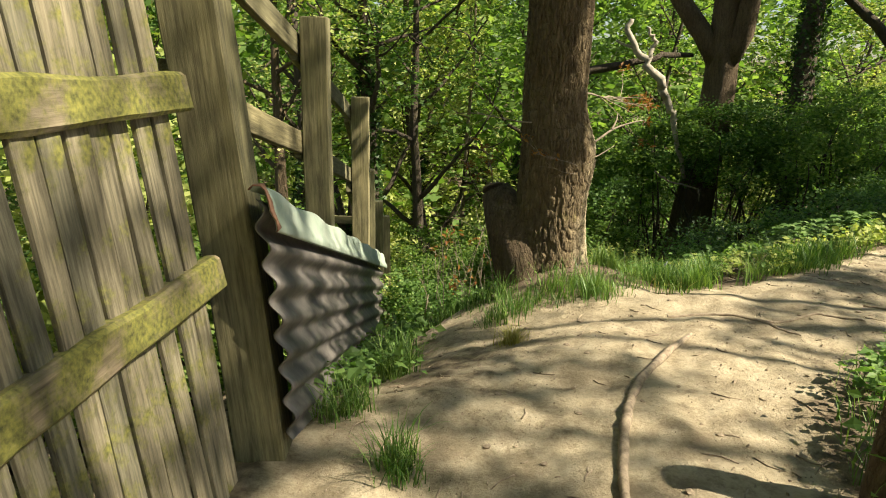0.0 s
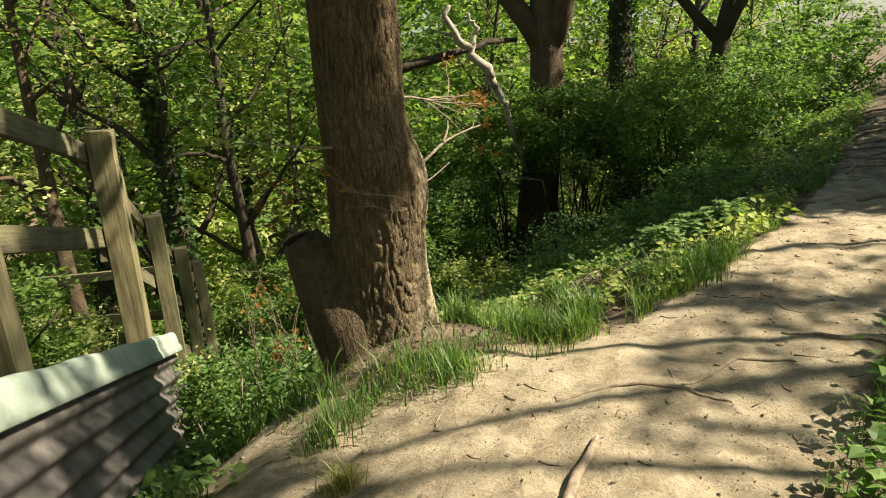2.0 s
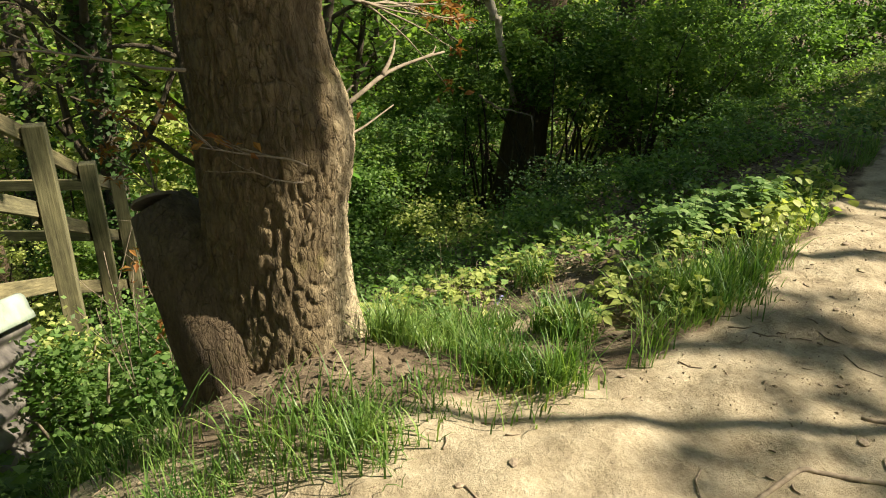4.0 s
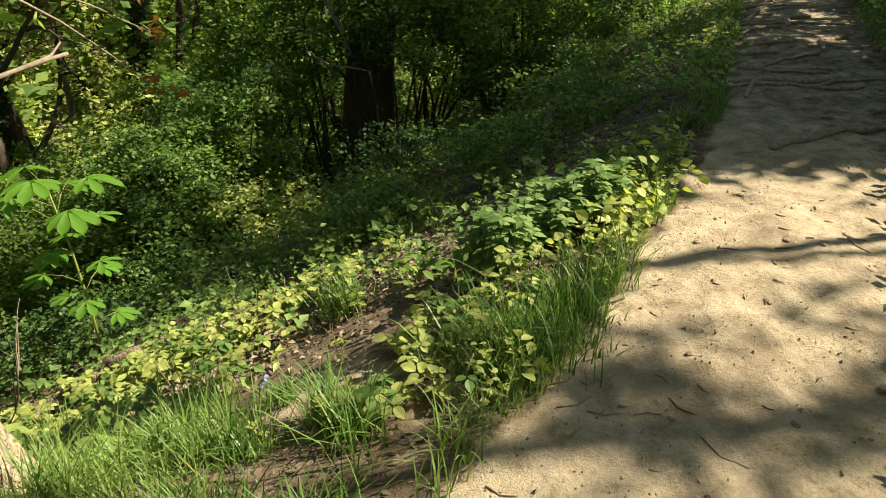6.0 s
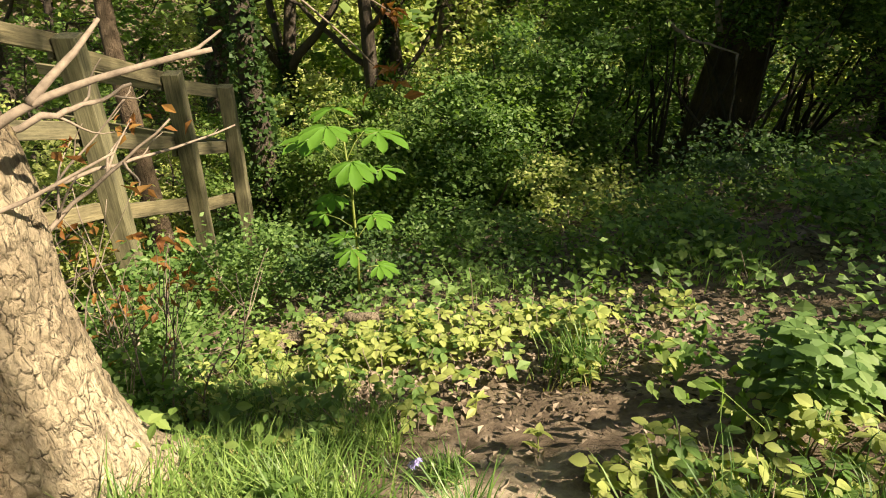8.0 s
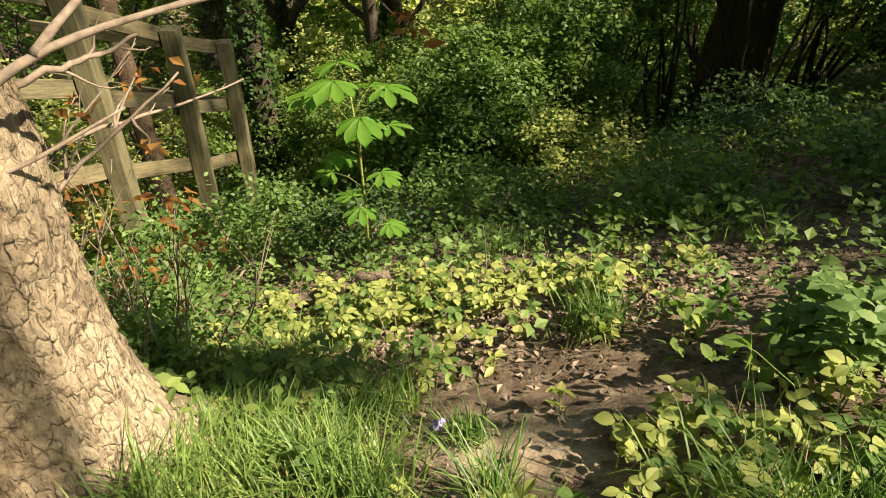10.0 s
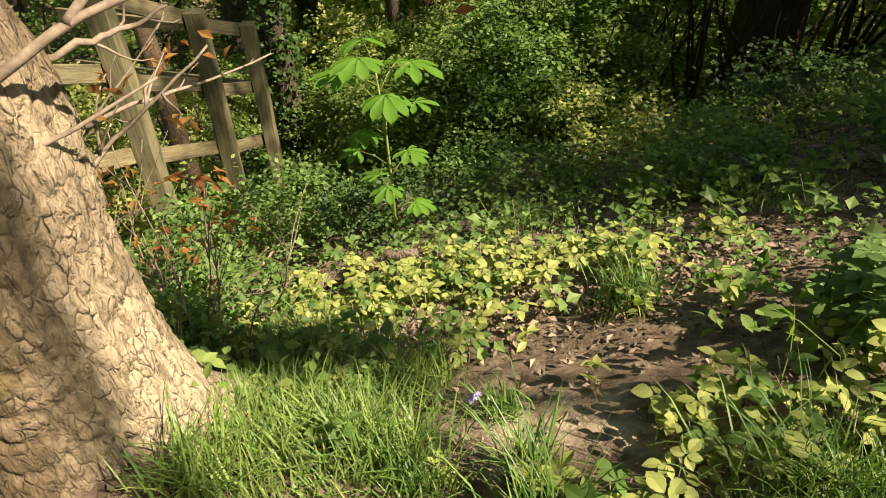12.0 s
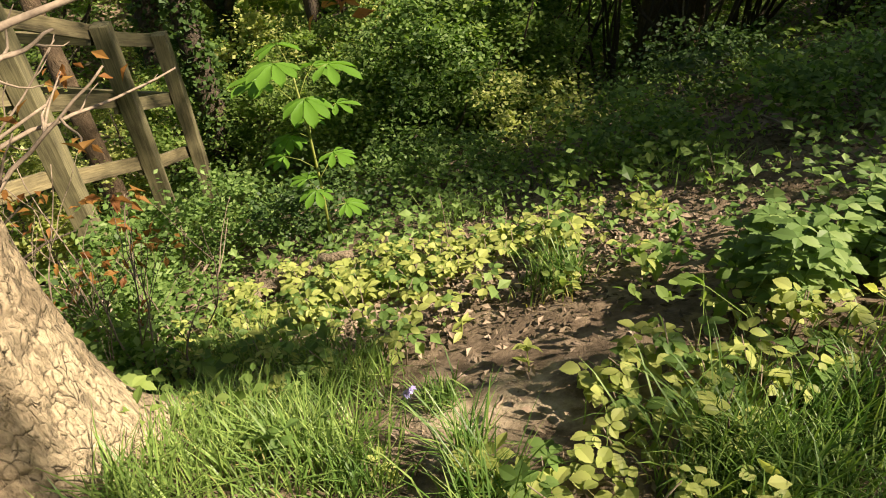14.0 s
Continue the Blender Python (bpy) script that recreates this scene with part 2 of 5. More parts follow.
def tri_mesh(name, verts, tris, material, smooth=False):
    """A fast mesh of triangles from arrays."""
    verts, tris = np.asarray(verts, np.float32), np.asarray(tris, np.int32)
    me = bpy.data.meshes.new(name)
    me.vertices.add(len(verts))
    me.vertices.foreach_set("co", verts.ravel())
    me.loops.add(tris.size)
    me.loops.foreach_set("vertex_index", tris.ravel())
    me.polygons.add(len(tris))
    me.polygons.foreach_set("loop_start", np.arange(0, tris.size, 3, dtype=np.int32))
    me.polygons.foreach_set("use_smooth", np.full(len(tris), smooth))
    me.materials.append(material)
    me.update(calc_edges=True)
    return me


def child(name, mesh, parent, label=""):
    ob = new(name, mesh)
    ob.parent = parent
    if label:
        ob["label"] = label
    return ob


def part(name, bm, material, parent, label=""):
    me = bpy.data.meshes.new(name)
    bm.to_mesh(me)
    bm.free()
    me.materials.append(material)
    return child(name, me, parent, label)


def empty(name, at, label, category, group="", kind=""):
    ob = new(name)
    ob.location = at
    ob.empty_display_size = 0.1
    return tagged(ob, label, category, group, kind)


def timber(length, w, h, wear=0.004, seed=0, cuts=6, axis="z"):
    """A sawn length of timber along +z (or +y), slightly bowed, with worn edges."""
    bm = bmesh.new()
    bmesh.ops.create_cube(bm, size=1)
    bmesh.ops.scale(bm, vec=(w, h, length), verts=bm.verts)
    bmesh.ops.translate(bm, vec=(0, 0, length / 2), verts=bm.verts)
    long = [e for e in bm.edges if abs(e.verts[0].co.z - e.verts[1].co.z) > length * 0.5]
    bmesh.ops.subdivide_edges(bm, edges=long, cuts=cuts, use_grid_fill=True)
    bmesh.ops.bevel(bm, geom=[e for e in bm.edges if e.calc_face_angle(0) > 0.5], offset=wear, segments=1, affect="EDGES")
    for v in bm.verts:
        v.co.x += 0.006 * math.sin(v.co.z * 2.1 + seed) + 0.003 * noise.noise((v.co * 9) + Vector((seed, 0, 0)))
        v.co.y += 0.005 * math.sin(v.co.z * 1.7 + seed * 2) + 0.003 * noise.noise((v.co * 9) + Vector((0, seed, 0)))
    if axis == "y":
        bmesh.ops.rotate(bm, cent=(0, 0, 0), matrix=Matrix.Rotation(radians(-90), 3, "X"), verts=bm.verts)
    return bm


def tube_arrays(points, radii, sides=7, rough=0.0, seed=0):
    """Rings round a line of points; returns vertices and triangles, closed at both ends."""
    pts = np.asarray(points, float)
    n = len(pts)
    radii = np.asarray(radii, float)
    tang = np.gradient(pts, axis=0)
    tang /= np.linalg.norm(tang, axis=1)[:, None] + 1e-9
    ref = np.array([0, 0, 1.0]) if abs(tang[:, 2]).mean() < 0.8 else np.array([1.0, 0, 0])
    u = np.cross(tang, ref)
    u /= np.linalg.norm(u, axis=1)[:, None] + 1e-9
    v = np.cross(tang, u)
    a = np.arange(sides) * 2 * math.pi / sides
    r = radii[:, None] * (1 + rough * np.random.default_rng(seed).uniform(-1, 1, (n, sides)))
    ring = pts[:, None] + r[..., None] * (np.cos(a)[None, :, None] * u[:, None] + np.sin(a)[None, :, None] * v[:, None])
    verts = np.concatenate([ring.reshape(-1, 3), pts[:1], pts[-1:]])
    i, j = np.meshgrid(np.arange(n - 1), np.arange(sides), indexing="ij")
    p, q = (i * sides + j).ravel(), (i * sides + (j + 1) % sides).ravel()
    tris = np.concatenate([np.stack([p, q, q + sides], 1), np.stack([p, q + sides, p + sides], 1)])
    k = np.arange(sides)
    caps = np.concatenate([np.stack([np.full(sides, n * sides), (k + 1) % sides, k], 1),
                           np.stack([np.full(sides, n * sides + 1), (n - 1) * sides + k, (n - 1) * sides + (k + 1) % sides], 1)])
    return verts, np.concatenate([tris, caps])


def joined(pieces):
    vs, ts, off = [], [], 0
    for v, t in pieces:
        vs.append(v)
        ts.append(t + off)
        off += len(v)
    return np.concatenate(vs), np.concatenate(ts)


def wander(start, way, length, steps, wobble, seed, lift=0.0):
    """A branch's line: it starts out one way and strays."""
    g = np.random.default_rng(seed)
    p, d, out = np.array(start, float), np.array(way, float), [np.array(start, float)]
    d /= np.linalg.norm(d)
    for _ in range(steps):
        d = d + g.normal(0, wobble, 3) + np.array([0, 0, lift])
        d /= np.linalg.norm(d)
        p = p + d * length / steps
        out.append(p.copy())
    return np.array(out)


def smooth_line(pts, n):
    pts = np.asarray(pts, float)
    t = np.linspace(0, 1, len(pts))
    return np.stack([np.interp(np.linspace(0, 1, n), t, pts[:, i]) for i in range(pts.shape[1])], 1)


def leaves(points, size, g, flat=0.6, wide=0.5, fold=0.12, outward=None, tilt=0.5):
    """One folded leaf of four triangles at each point. size: length, metres (number or array)."""
    pts = np.asarray(points, float)
    n = len(pts)
    size = np.broadcast_to(np.asarray(size, float), (n,)) * g.uniform(0.65, 1.25, n)
    d = g.normal(0, 1, (n, 3))
    d[:, 2] *= 1 - flat
    if outward is not None:
        d += outward
    d /= np.linalg.norm(d, axis=1)[:, None] + 1e-9
    up = np.array([0, 0, 1.0]) + g.normal(0, tilt, (n, 3))
    side = np.cross(d, up)
    side /= np.linalg.norm(side, axis=1)[:, None] + 1e-9
    nor = np.cross(side, d)
    s = size[:, None]
    w = s * wide * 0.5
    base, tip = pts, pts + d * s - nor * s * 0.12
    midrib = pts + d * s * 0.5
    left, right = midrib - d * s * 0.06 + side * w + nor * s * fold, midrib - d * s * 0.06 - side * w + nor * s * fold
    verts = np.stack([base, left, tip, right, midrib], 1).reshape(-1, 3)
    k = np.arange(n)[:, None] * 5
    tris = np.concatenate([k + [0, 4, 1], k + [1, 4, 2], k + [2, 4, 3], k + [3, 4, 0]])
    return verts, tris


def fine_leaves(points, size, g, wide=0.6, outward=None, tilt=0.55, flat=0.7, teeth=0.0):
    """Broad leaves with a rounded, slightly toothed outline, a midrib fold and a drooping tip."""
    pts = np.asarray(points, float)
    n = len(pts)
    s = (np.broadcast_to(np.asarray(size, float), (n,)) * g.uniform(0.65, 1.25, n))[:, None]
    d = g.normal(0, 1, (n, 3))
    d[:, 2] *= 1 - flat
    if outward is not None:
        d = d * 0.3 + outward
    d /= np.linalg.norm(d, axis=1)[:, None] + 1e-9
    side = np.cross(d, np.array([0, 0, 1.0]) + g.normal(0, tilt, (n, 3)))
    side /= np.linalg.norm(side, axis=1)[:, None] + 1e-9
    nor = np.cross(side, d)
    prof = [(0.0, 0.0), (0.12, 0.4), (0.28, 0.8), (0.35, 0.84 - teeth), (0.47, 1.0), (0.55, 0.9 - teeth), (0.68, 0.76), (0.76, 0.54 - teeth), (0.88, 0.28), (1.0, 0.0)]
    rows = []
    for f, w in prof:
        c = pts + d * s * f - nor * s * 0.22 * f * f
        e = side * s * (wide * 0.5 * max(w, 0.0))
        up = nor * s * 0.07 * w
        rows += [c + e + up, c, c - e + up]
    verts = np.stack(rows, 1).reshape(-1, 3)
    m = len(prof)
    pat = []
    for r in range(m - 1):
        o = r * 3
        if r > 0:
            pat += [(o, o + 1, o + 3), (o + 1, o + 2, o + 5)]
        if r < m - 2:
            pat += [(o + 1, o + 4, o + 3), (o + 1, o + 5, o + 4)]
    k = np.arange(n)[:, None, None] * (3 * m)
    return verts, (k + np.array(pat)[None]).reshape(-1, 3)


def flat_leaves(points, size, g, flat=0.6, wide=0.6, tilt=0.6):
    """Two triangles a leaf, for foliage farther off."""
    pts = np.asarray(points, float)
    n = len(pts)
    s = (np.broadcast_to(np.asarray(size, float), (n,)) * g.uniform(0.6, 1.3, n))[:, None]
    d = g.normal(0, 1, (n, 3))
    d[:, 2] *= 1 - flat
    d /= np.linalg.norm(d, axis=1)[:, None] + 1e-9
    side = np.cross(d, np.array([0, 0, 1.0]) + g.normal(0, tilt, (n, 3)))
    side /= np.linalg.norm(side, axis=1)[:, None] + 1e-9
    verts = np.stack([pts, pts + d * s * 0.45 + side * s * wide * 0.5, pts + d * s, pts + d * s * 0.45 - side * s * wide * 0.5], 1).reshape(-1, 3)
    k = np.arange(n)[:, None] * 4
    return verts, np.concatenate([k + [0, 2, 1], k + [0, 3, 2]])


def clumps(centres, radius, per, g, squash=0.6):
    """Points in uneven clumps round the given centres."""
    c = np.asarray(centres, float)
    p = np.repeat(c, per, 0)
    r = np.repeat(g.uniform(0.5, 1.3, len(c)) * radius, per)[:, None]
    q = g.normal(0, 0.55, p.shape)
    q[:, 2] *= squash
    return p + q * r


def vnoise(x, y, seed):
    """Smooth value noise on arrays."""
    def h(i, j):
        v = np.sin(i * 127.1 + j * 311.7 + seed * 74.7) * 43758.5453
        return v - np.floor(v)
    i, j = np.floor(x), np.floor(y)
    fx, fy = x - i, y - j
    fx, fy = fx * fx * (3 - 2 * fx), fy * fy * (3 - 2 * fy)
    return (h(i, j) * (1 - fx) + h(i + 1, j) * fx) * (1 - fy) + (h(i, j + 1) * (1 - fx) + h(i + 1, j + 1) * fx) * fy - 0.5


# ---------------------------------------------------------------- ground
def softplus(v, k):
    return k * np.logaddexp(0, v / k)


def sm(a, b, v):
    u = np.clip((v - a) / (b - a), 0, 1)
    return u * u * (3 - 2 * u)


def beyond(x, y):
    """Metres past the path's downhill edge."""
    return -0.66 * x + 0.75 * y - 1.35


def trodden(x, y):
    """1 on the bare path, lower where painted darker, 0 off it."""
    x, y = np.asarray(x, float), np.asarray(y, float)
    jag = 0.22 * vnoise(x * 3.1, y * 3.1, 3) + 0.12 * vnoise(x * 9, y * 9, 4)
    low = np.interp(x, [-1.2, -0.75, -0.55, -0.2, 0.0, 0.3, 0.6, 1.1, 1.48, 1.92, 3.08, 4.5, 9.1, 30], [1.0, 2.0, 4.0, 4.2, 3.6, 3.45, 3.5, 3.55, 3.6, 3.8, 4.63, 5.77, 10.36, 31])
    high = np.interp(y, [-40, 1, 2, 2.7, 3.37, 3.89, 4.83, 6.17, 30], [0.9, 1.02, 1.38, 2.25, 3.2, 3.85, 5.0, 6.65, 31])
    a = sm(-0.12, 0.12, (low - y) * 0.75 + jag * 0.6)
    b = sm(-0.12, 0.12, (high - x) * 0.65 + jag * 0.6)
    c = sm(-0.1, 0.15, x + 0.95 + jag * 0.5)
    soil = 0.62 * np.exp(-(((x - 1.5) / 0.42) ** 2 + ((y - 4.5) / 0.3) ** 2)) + 0.36 * np.exp(-(((x - 1.25) / 0.5) ** 2 + ((y - 5.55) / 0.25) ** 2))
    # dark earth and shade at left, shade on the upper path, painted as darker soil
    earth_shade = 1 - 0.6 * np.exp(-((x + 0.3) / 0.5) ** 2 - ((y - 2.4) / 0.9) ** 2) - 0.52 * sm(4.3, 5.4, x)
    return np.maximum(a * b * c * earth_shade, soil)


def ground_z(x, y, fine=True):
    x, y = np.asarray(x, float), np.asarray(y, float)
    s = beyond(x, y)
    z = -0.12 - 0.5 * softplus(s - 0.35, 0.2)
    z = z + 0.42 * softplus(s - 11.5, 1.0) + 0.28 * softplus(s - 17.0, 1.5) - 0.2 * softplus(s - 60, 3)
    z = z - 0.10 * sm(0.7, -0.3, x) * sm(0.4, -0.5, s) * sm(0, 1.5, y)
    z = z + 0.40 * np.exp(-((x - 0.45) ** 2 + (y - 4.0) ** 2) / 0.36)
    z = z + 0.22 * np.exp(-((x + 0.3) ** 2 + (y - 3.7) ** 2) / 0.36)
    z = z + 0.25 * softplus(-s - 2.3, 0.3) - 0.25 * softplus(-s - 6, 0.5)
    z = z + 0.03 * softplus(x - 5.0, 0.5) - 0.03 * softplus(x - 30, 1)
    if fine:
        z = z + 0.05 * vnoise(x * 1.1, y * 1.1, 1) + 0.034 * vnoise(x * 3.7, y * 3.7, 2) + 0.026 * vnoise(x * 9, y * 9, 5) + 0.012 * vnoise(x * 21, y * 21, 6)
    return z


def spread(lo, hi, step, far):
    inner = np.arange(lo, hi, step)
    d = step * 1.35 ** np.arange(1, 40)
    d = np.cumsum(d)
    d = d[d < far]
    return np.concatenate([(lo - d)[::-1], inner, hi + d])


def build_ground():
    xs, ys = spread(-2.5, 7.0, 0.035, 900), spread(-0.5, 9.0, 0.035, 900)
    X, Y = np.meshgrid(xs, ys)
    Z = ground_z(X, Y)
    nx, ny = len(xs), len(ys)
    i, j = np.meshgrid(np.arange(ny - 1), np.arange(nx - 1), indexing="ij")
    p = (i * nx + j).ravel()
    tris = np.concatenate([np.stack([p, p + 1, p + nx + 1], 1), np.stack([p, p + nx + 1, p + nx], 1)])
    me = tri_mesh("ground", np.stack([X.ravel(), Y.ravel(), Z.ravel()], 1), tris, EARTH, True)
    at = me.attributes.new("trod", "FLOAT", "POINT")
    at.data.foreach_set("value", trodden(X, Y).ravel().astype(np.float32))
    return tagged(new("ground", me), "trodden earth footpath beside a wooded slope", "ground", kind="structure")


build_ground()


def drop(x, y, up=0.0):
    return (float(x), float(y), float(ground_z(x, y)) + up)


# ---------------------------------------------------------------- fence, panel, sheet
def between(a, b):
    """A pose at a whose +y runs to b."""
    a, b = Vector(a), Vector(b)
    return Matrix.Translation(a) @ (b - a).to_track_quat("Y", "Z").to_matrix().to_4x4()


POSTS = [(-0.945, 1.42, 2.3, 0.185), (-1.14, 3.03, 1.5, 0.15), (-1.31, 5.1, 0.97, 0.155), (-1.62, 7.1, 0.01, 0.15), (-1.72, 8.35, -0.64, 0.145), (-1.76, 9.3, -1.08, 0.135)]


def build_fence():
    fence = empty("rail_fence", (-1.2, 3.0, -0.5), "weathered timber post and rail fence running down the slope", "fence")
    back = fence.matrix_basis.inverted()
    for n, (x, y, top, w) in enumerate(POSTS):
        foot = float(ground_z(x, y)) - 0.25
        ob = part("post", timber(top - foot, w, w, 0.006, n, 14), WOOD_POST, fence)
        ob.matrix_basis = back @ pose(x, y, foot, 0, -4.6 if n == 0 else 0, 6 if n < 3 else 12)
    tops = [1.75, 1.33, 0.81, -0.08, -0.73, -1.17]
    seed = 20
    for n in range(5):
        (xa, ya, _, wa), (xb, yb, _, wb) = POSTS[n], POSTS[n + 1]
        if n == 0:
            xa = -1.08
        for k, d in enumerate((0.0, -0.55 if n < 2 else -0.62, -1.26)):
            if k == 2 and n < 2:
                continue
            seed += 1
            A, B = Vector((xa - wa / 2 - 0.03, ya - 0.06, tops[n] + d)), Vector((xb - wb / 2 - 0.03, yb + 0.06, tops[n + 1] + d))
            ob = part("rail", timber((B - A).length, 0.045, 0.125, 0.004, seed, 8, "y"), WOOD_RAIL, fence)
            ob.matrix_basis = back @ between(A, B)
    # a second run leaves the last post
    end = Vector((-1.84, 9.4, -1.19))
    for d in (0.0, -0.62):
        seed += 1
        A, B = end + Vector((0, 0, d)), end + Vector((-2.6, 0.5, d - 0.1))
        ob = part("rail", timber((B - A).length, 0.045, 0.125, 0.004, seed, 6, "y"), WOOD_RAIL, fence)
        ob.matrix_basis = back @ between(A, B)
    return fence


build_fence()


def build_panel():
    """The close-boarded panel with two mossy rails."""
    panel = empty("board_fence_panel", (-1.1, 0.4, -0.2), "close-boarded wooden fence panel with mossy rails", "fence panel")
    back = panel.matrix_basis.inverted()
    g = np.random.default_rng(3)
    y = 1.15
    n = 0
    while y > -1.6:
        w = 0.078 + g.uniform(-0.004, 0.006)
        foot = float(ground_z(-0.98, y)) + 0.03
        bm = timber(2.35 - foot + g.uniform(-0.02, 0.02), 0.018, w, 0.003, 50 + n, 8)
        ob = part("board", bm, WOOD_BOARD, panel)
        ob.matrix_basis = back @ pose(-0.975 + g.uniform(-0.004, 0.004), y - w / 2, foot, g.uniform(-0.4, 0.4), -6.5, g.uniform(-4, 4))
        y -= w + 0.012 + g.uniform(0, 0.012)
        n += 1
    for z, h in ((1.16, 0.12), (0.57, 0.12), (1.9, 0.11)):
        bm = timber(3.0, 0.06, h, 0.012, z, 24, "y")
        for v in bm.verts:
            v.co += Vector((noise.noise(v.co * 6), 0, noise.noise(v.co * 7 + Vector((5, 0, 0))))) * 0.012
        ob = part("rail", bm, WOOD_MOSSY, panel, "moss-grown rail with rotten edges")
        ob.matrix_basis = back @ pose(-0.955 - 0.114 * (z + 0.2), -1.73, z + h / 2 - 0.06, 0, -6.5, 0)
    return panel


build_panel()


def build_sheet():
    """Corrugated sheet, standing on edge along the fence, waves running down its length."""
    sheet = empty("corrugated_sheet", (-1.05, 3.2, -0.6), "grey corrugated sheet with a pale green painted cap", "sheet")
    back = Vector((1.05, -3.2, 0.6))
    A, B = Vector((-0.875, 1.25, 0.83)), Vector((-1.165, 5.3, -0.57))
    L, H, pitch, amp = 60, 128, 0.133, 0.02
    verts, tris = [], []
    for layer, thick in ((0, 0.0), (1, -0.007)):
        for i in range(L + 1):
            for j in range(H + 1):
                u, d = i / L, j / H * 0.93
                p = A.lerp(B, u)
                x = p.x + amp * math.sin(2 * math.pi * d / pitch) + thick + 0.05 * d + 0.012 * math.sin(5 * u + 3 * d)
                verts.append((x + back.x, p.y + back.y + 0.1 * d, p.z - d + back.z))
    N = (L + 1) * (H + 1)
    for i in range(L):
        for j in range(H):
            a = i * (H + 1) + j
            b = a + H + 1
            tris += [(a, a + 1, b + 1), (a, b + 1, b), (N + a, N + b + 1, N + a + 1), (N + a, N + b, N + b + 1)]
    for i in range(L):
        for j in (0, H):
            a = i * (H + 1) + j
            b = a + H + 1
            tris += [(a, b, N + b), (a, N + b, N + a)]
    for i in (0, L):
        for j in range(H):
            a = i * (H + 1) + j
            tris += [(a, N + a + 1, a + 1), (a, N + a, N + a + 1)]
    child("corrugation", tri_mesh("corrugation", verts, tris, SHEET, True), sheet, "grey weathered corrugated sheet")
    # rounded cap along the top
    prof = [(0.034, -0.108), (0.04, -0.1), (0.036, -0.07), (0.02, -0.04), (0.016, -0.01), (0.006, 0.03), (-0.01, 0.045), (-0.035, 0.045), (-0.05, 0.03)]
    cv, ct = [], []
    for i in range(L + 1):
        u = i / L
        p = A.lerp(B, u)
        for k, (dx, dz) in enumerate(prof):
            w = 0.006 * math.sin(u * 38) * (k > 3)
            cv.append((p.x + dx + 0.024 + w + back.x, p.y + back.y, p.z + dz + w + back.z))
    m = len(prof)
    for i in range(L):
        for k in range(m - 1):
            a, b = i * m + k, (i + 1) * m + k
            ct += [(a, b, b + 1), (a, b + 1, a + 1)]
    cap = child("cap", tri_mesh("cap", cv, ct, SHEET_GREEN, True), sheet, "pale green painted cap sheet")
    cap.modifiers.new("thickness", "SOLIDIFY").thickness = 0.006
    # rusted end strip of the cap
    ev, et = [], []
    for i in range(5):
        for k, (dx, dz) in enumerate(prof):
            ev.append((A.x + dx * 1.06 + 0.027 + back.x, A.y + back.y - 0.012 + i * (0.006 + 0.003 * math.sin(k * 2.3)), A.z + dz + 0.003 + back.z))
    for i in range(4):
        for k in range(m - 1):
            a, b = i * m + k, (i + 1) * m + k
            et += [(a, b, b + 1), (a, b + 1, a + 1)]
    torn = child("cap_end", tri_mesh("cap_end", ev, et, RUST, True), sheet, "ragged rust-brown end of the cap")
    torn.modifiers.new("thickness", "SOLIDIFY").thickness = 0.005
    return sheet


build_sheet()


# ---------------------------------------------------------------- the large tree
TREE = (0.33, 4.11)


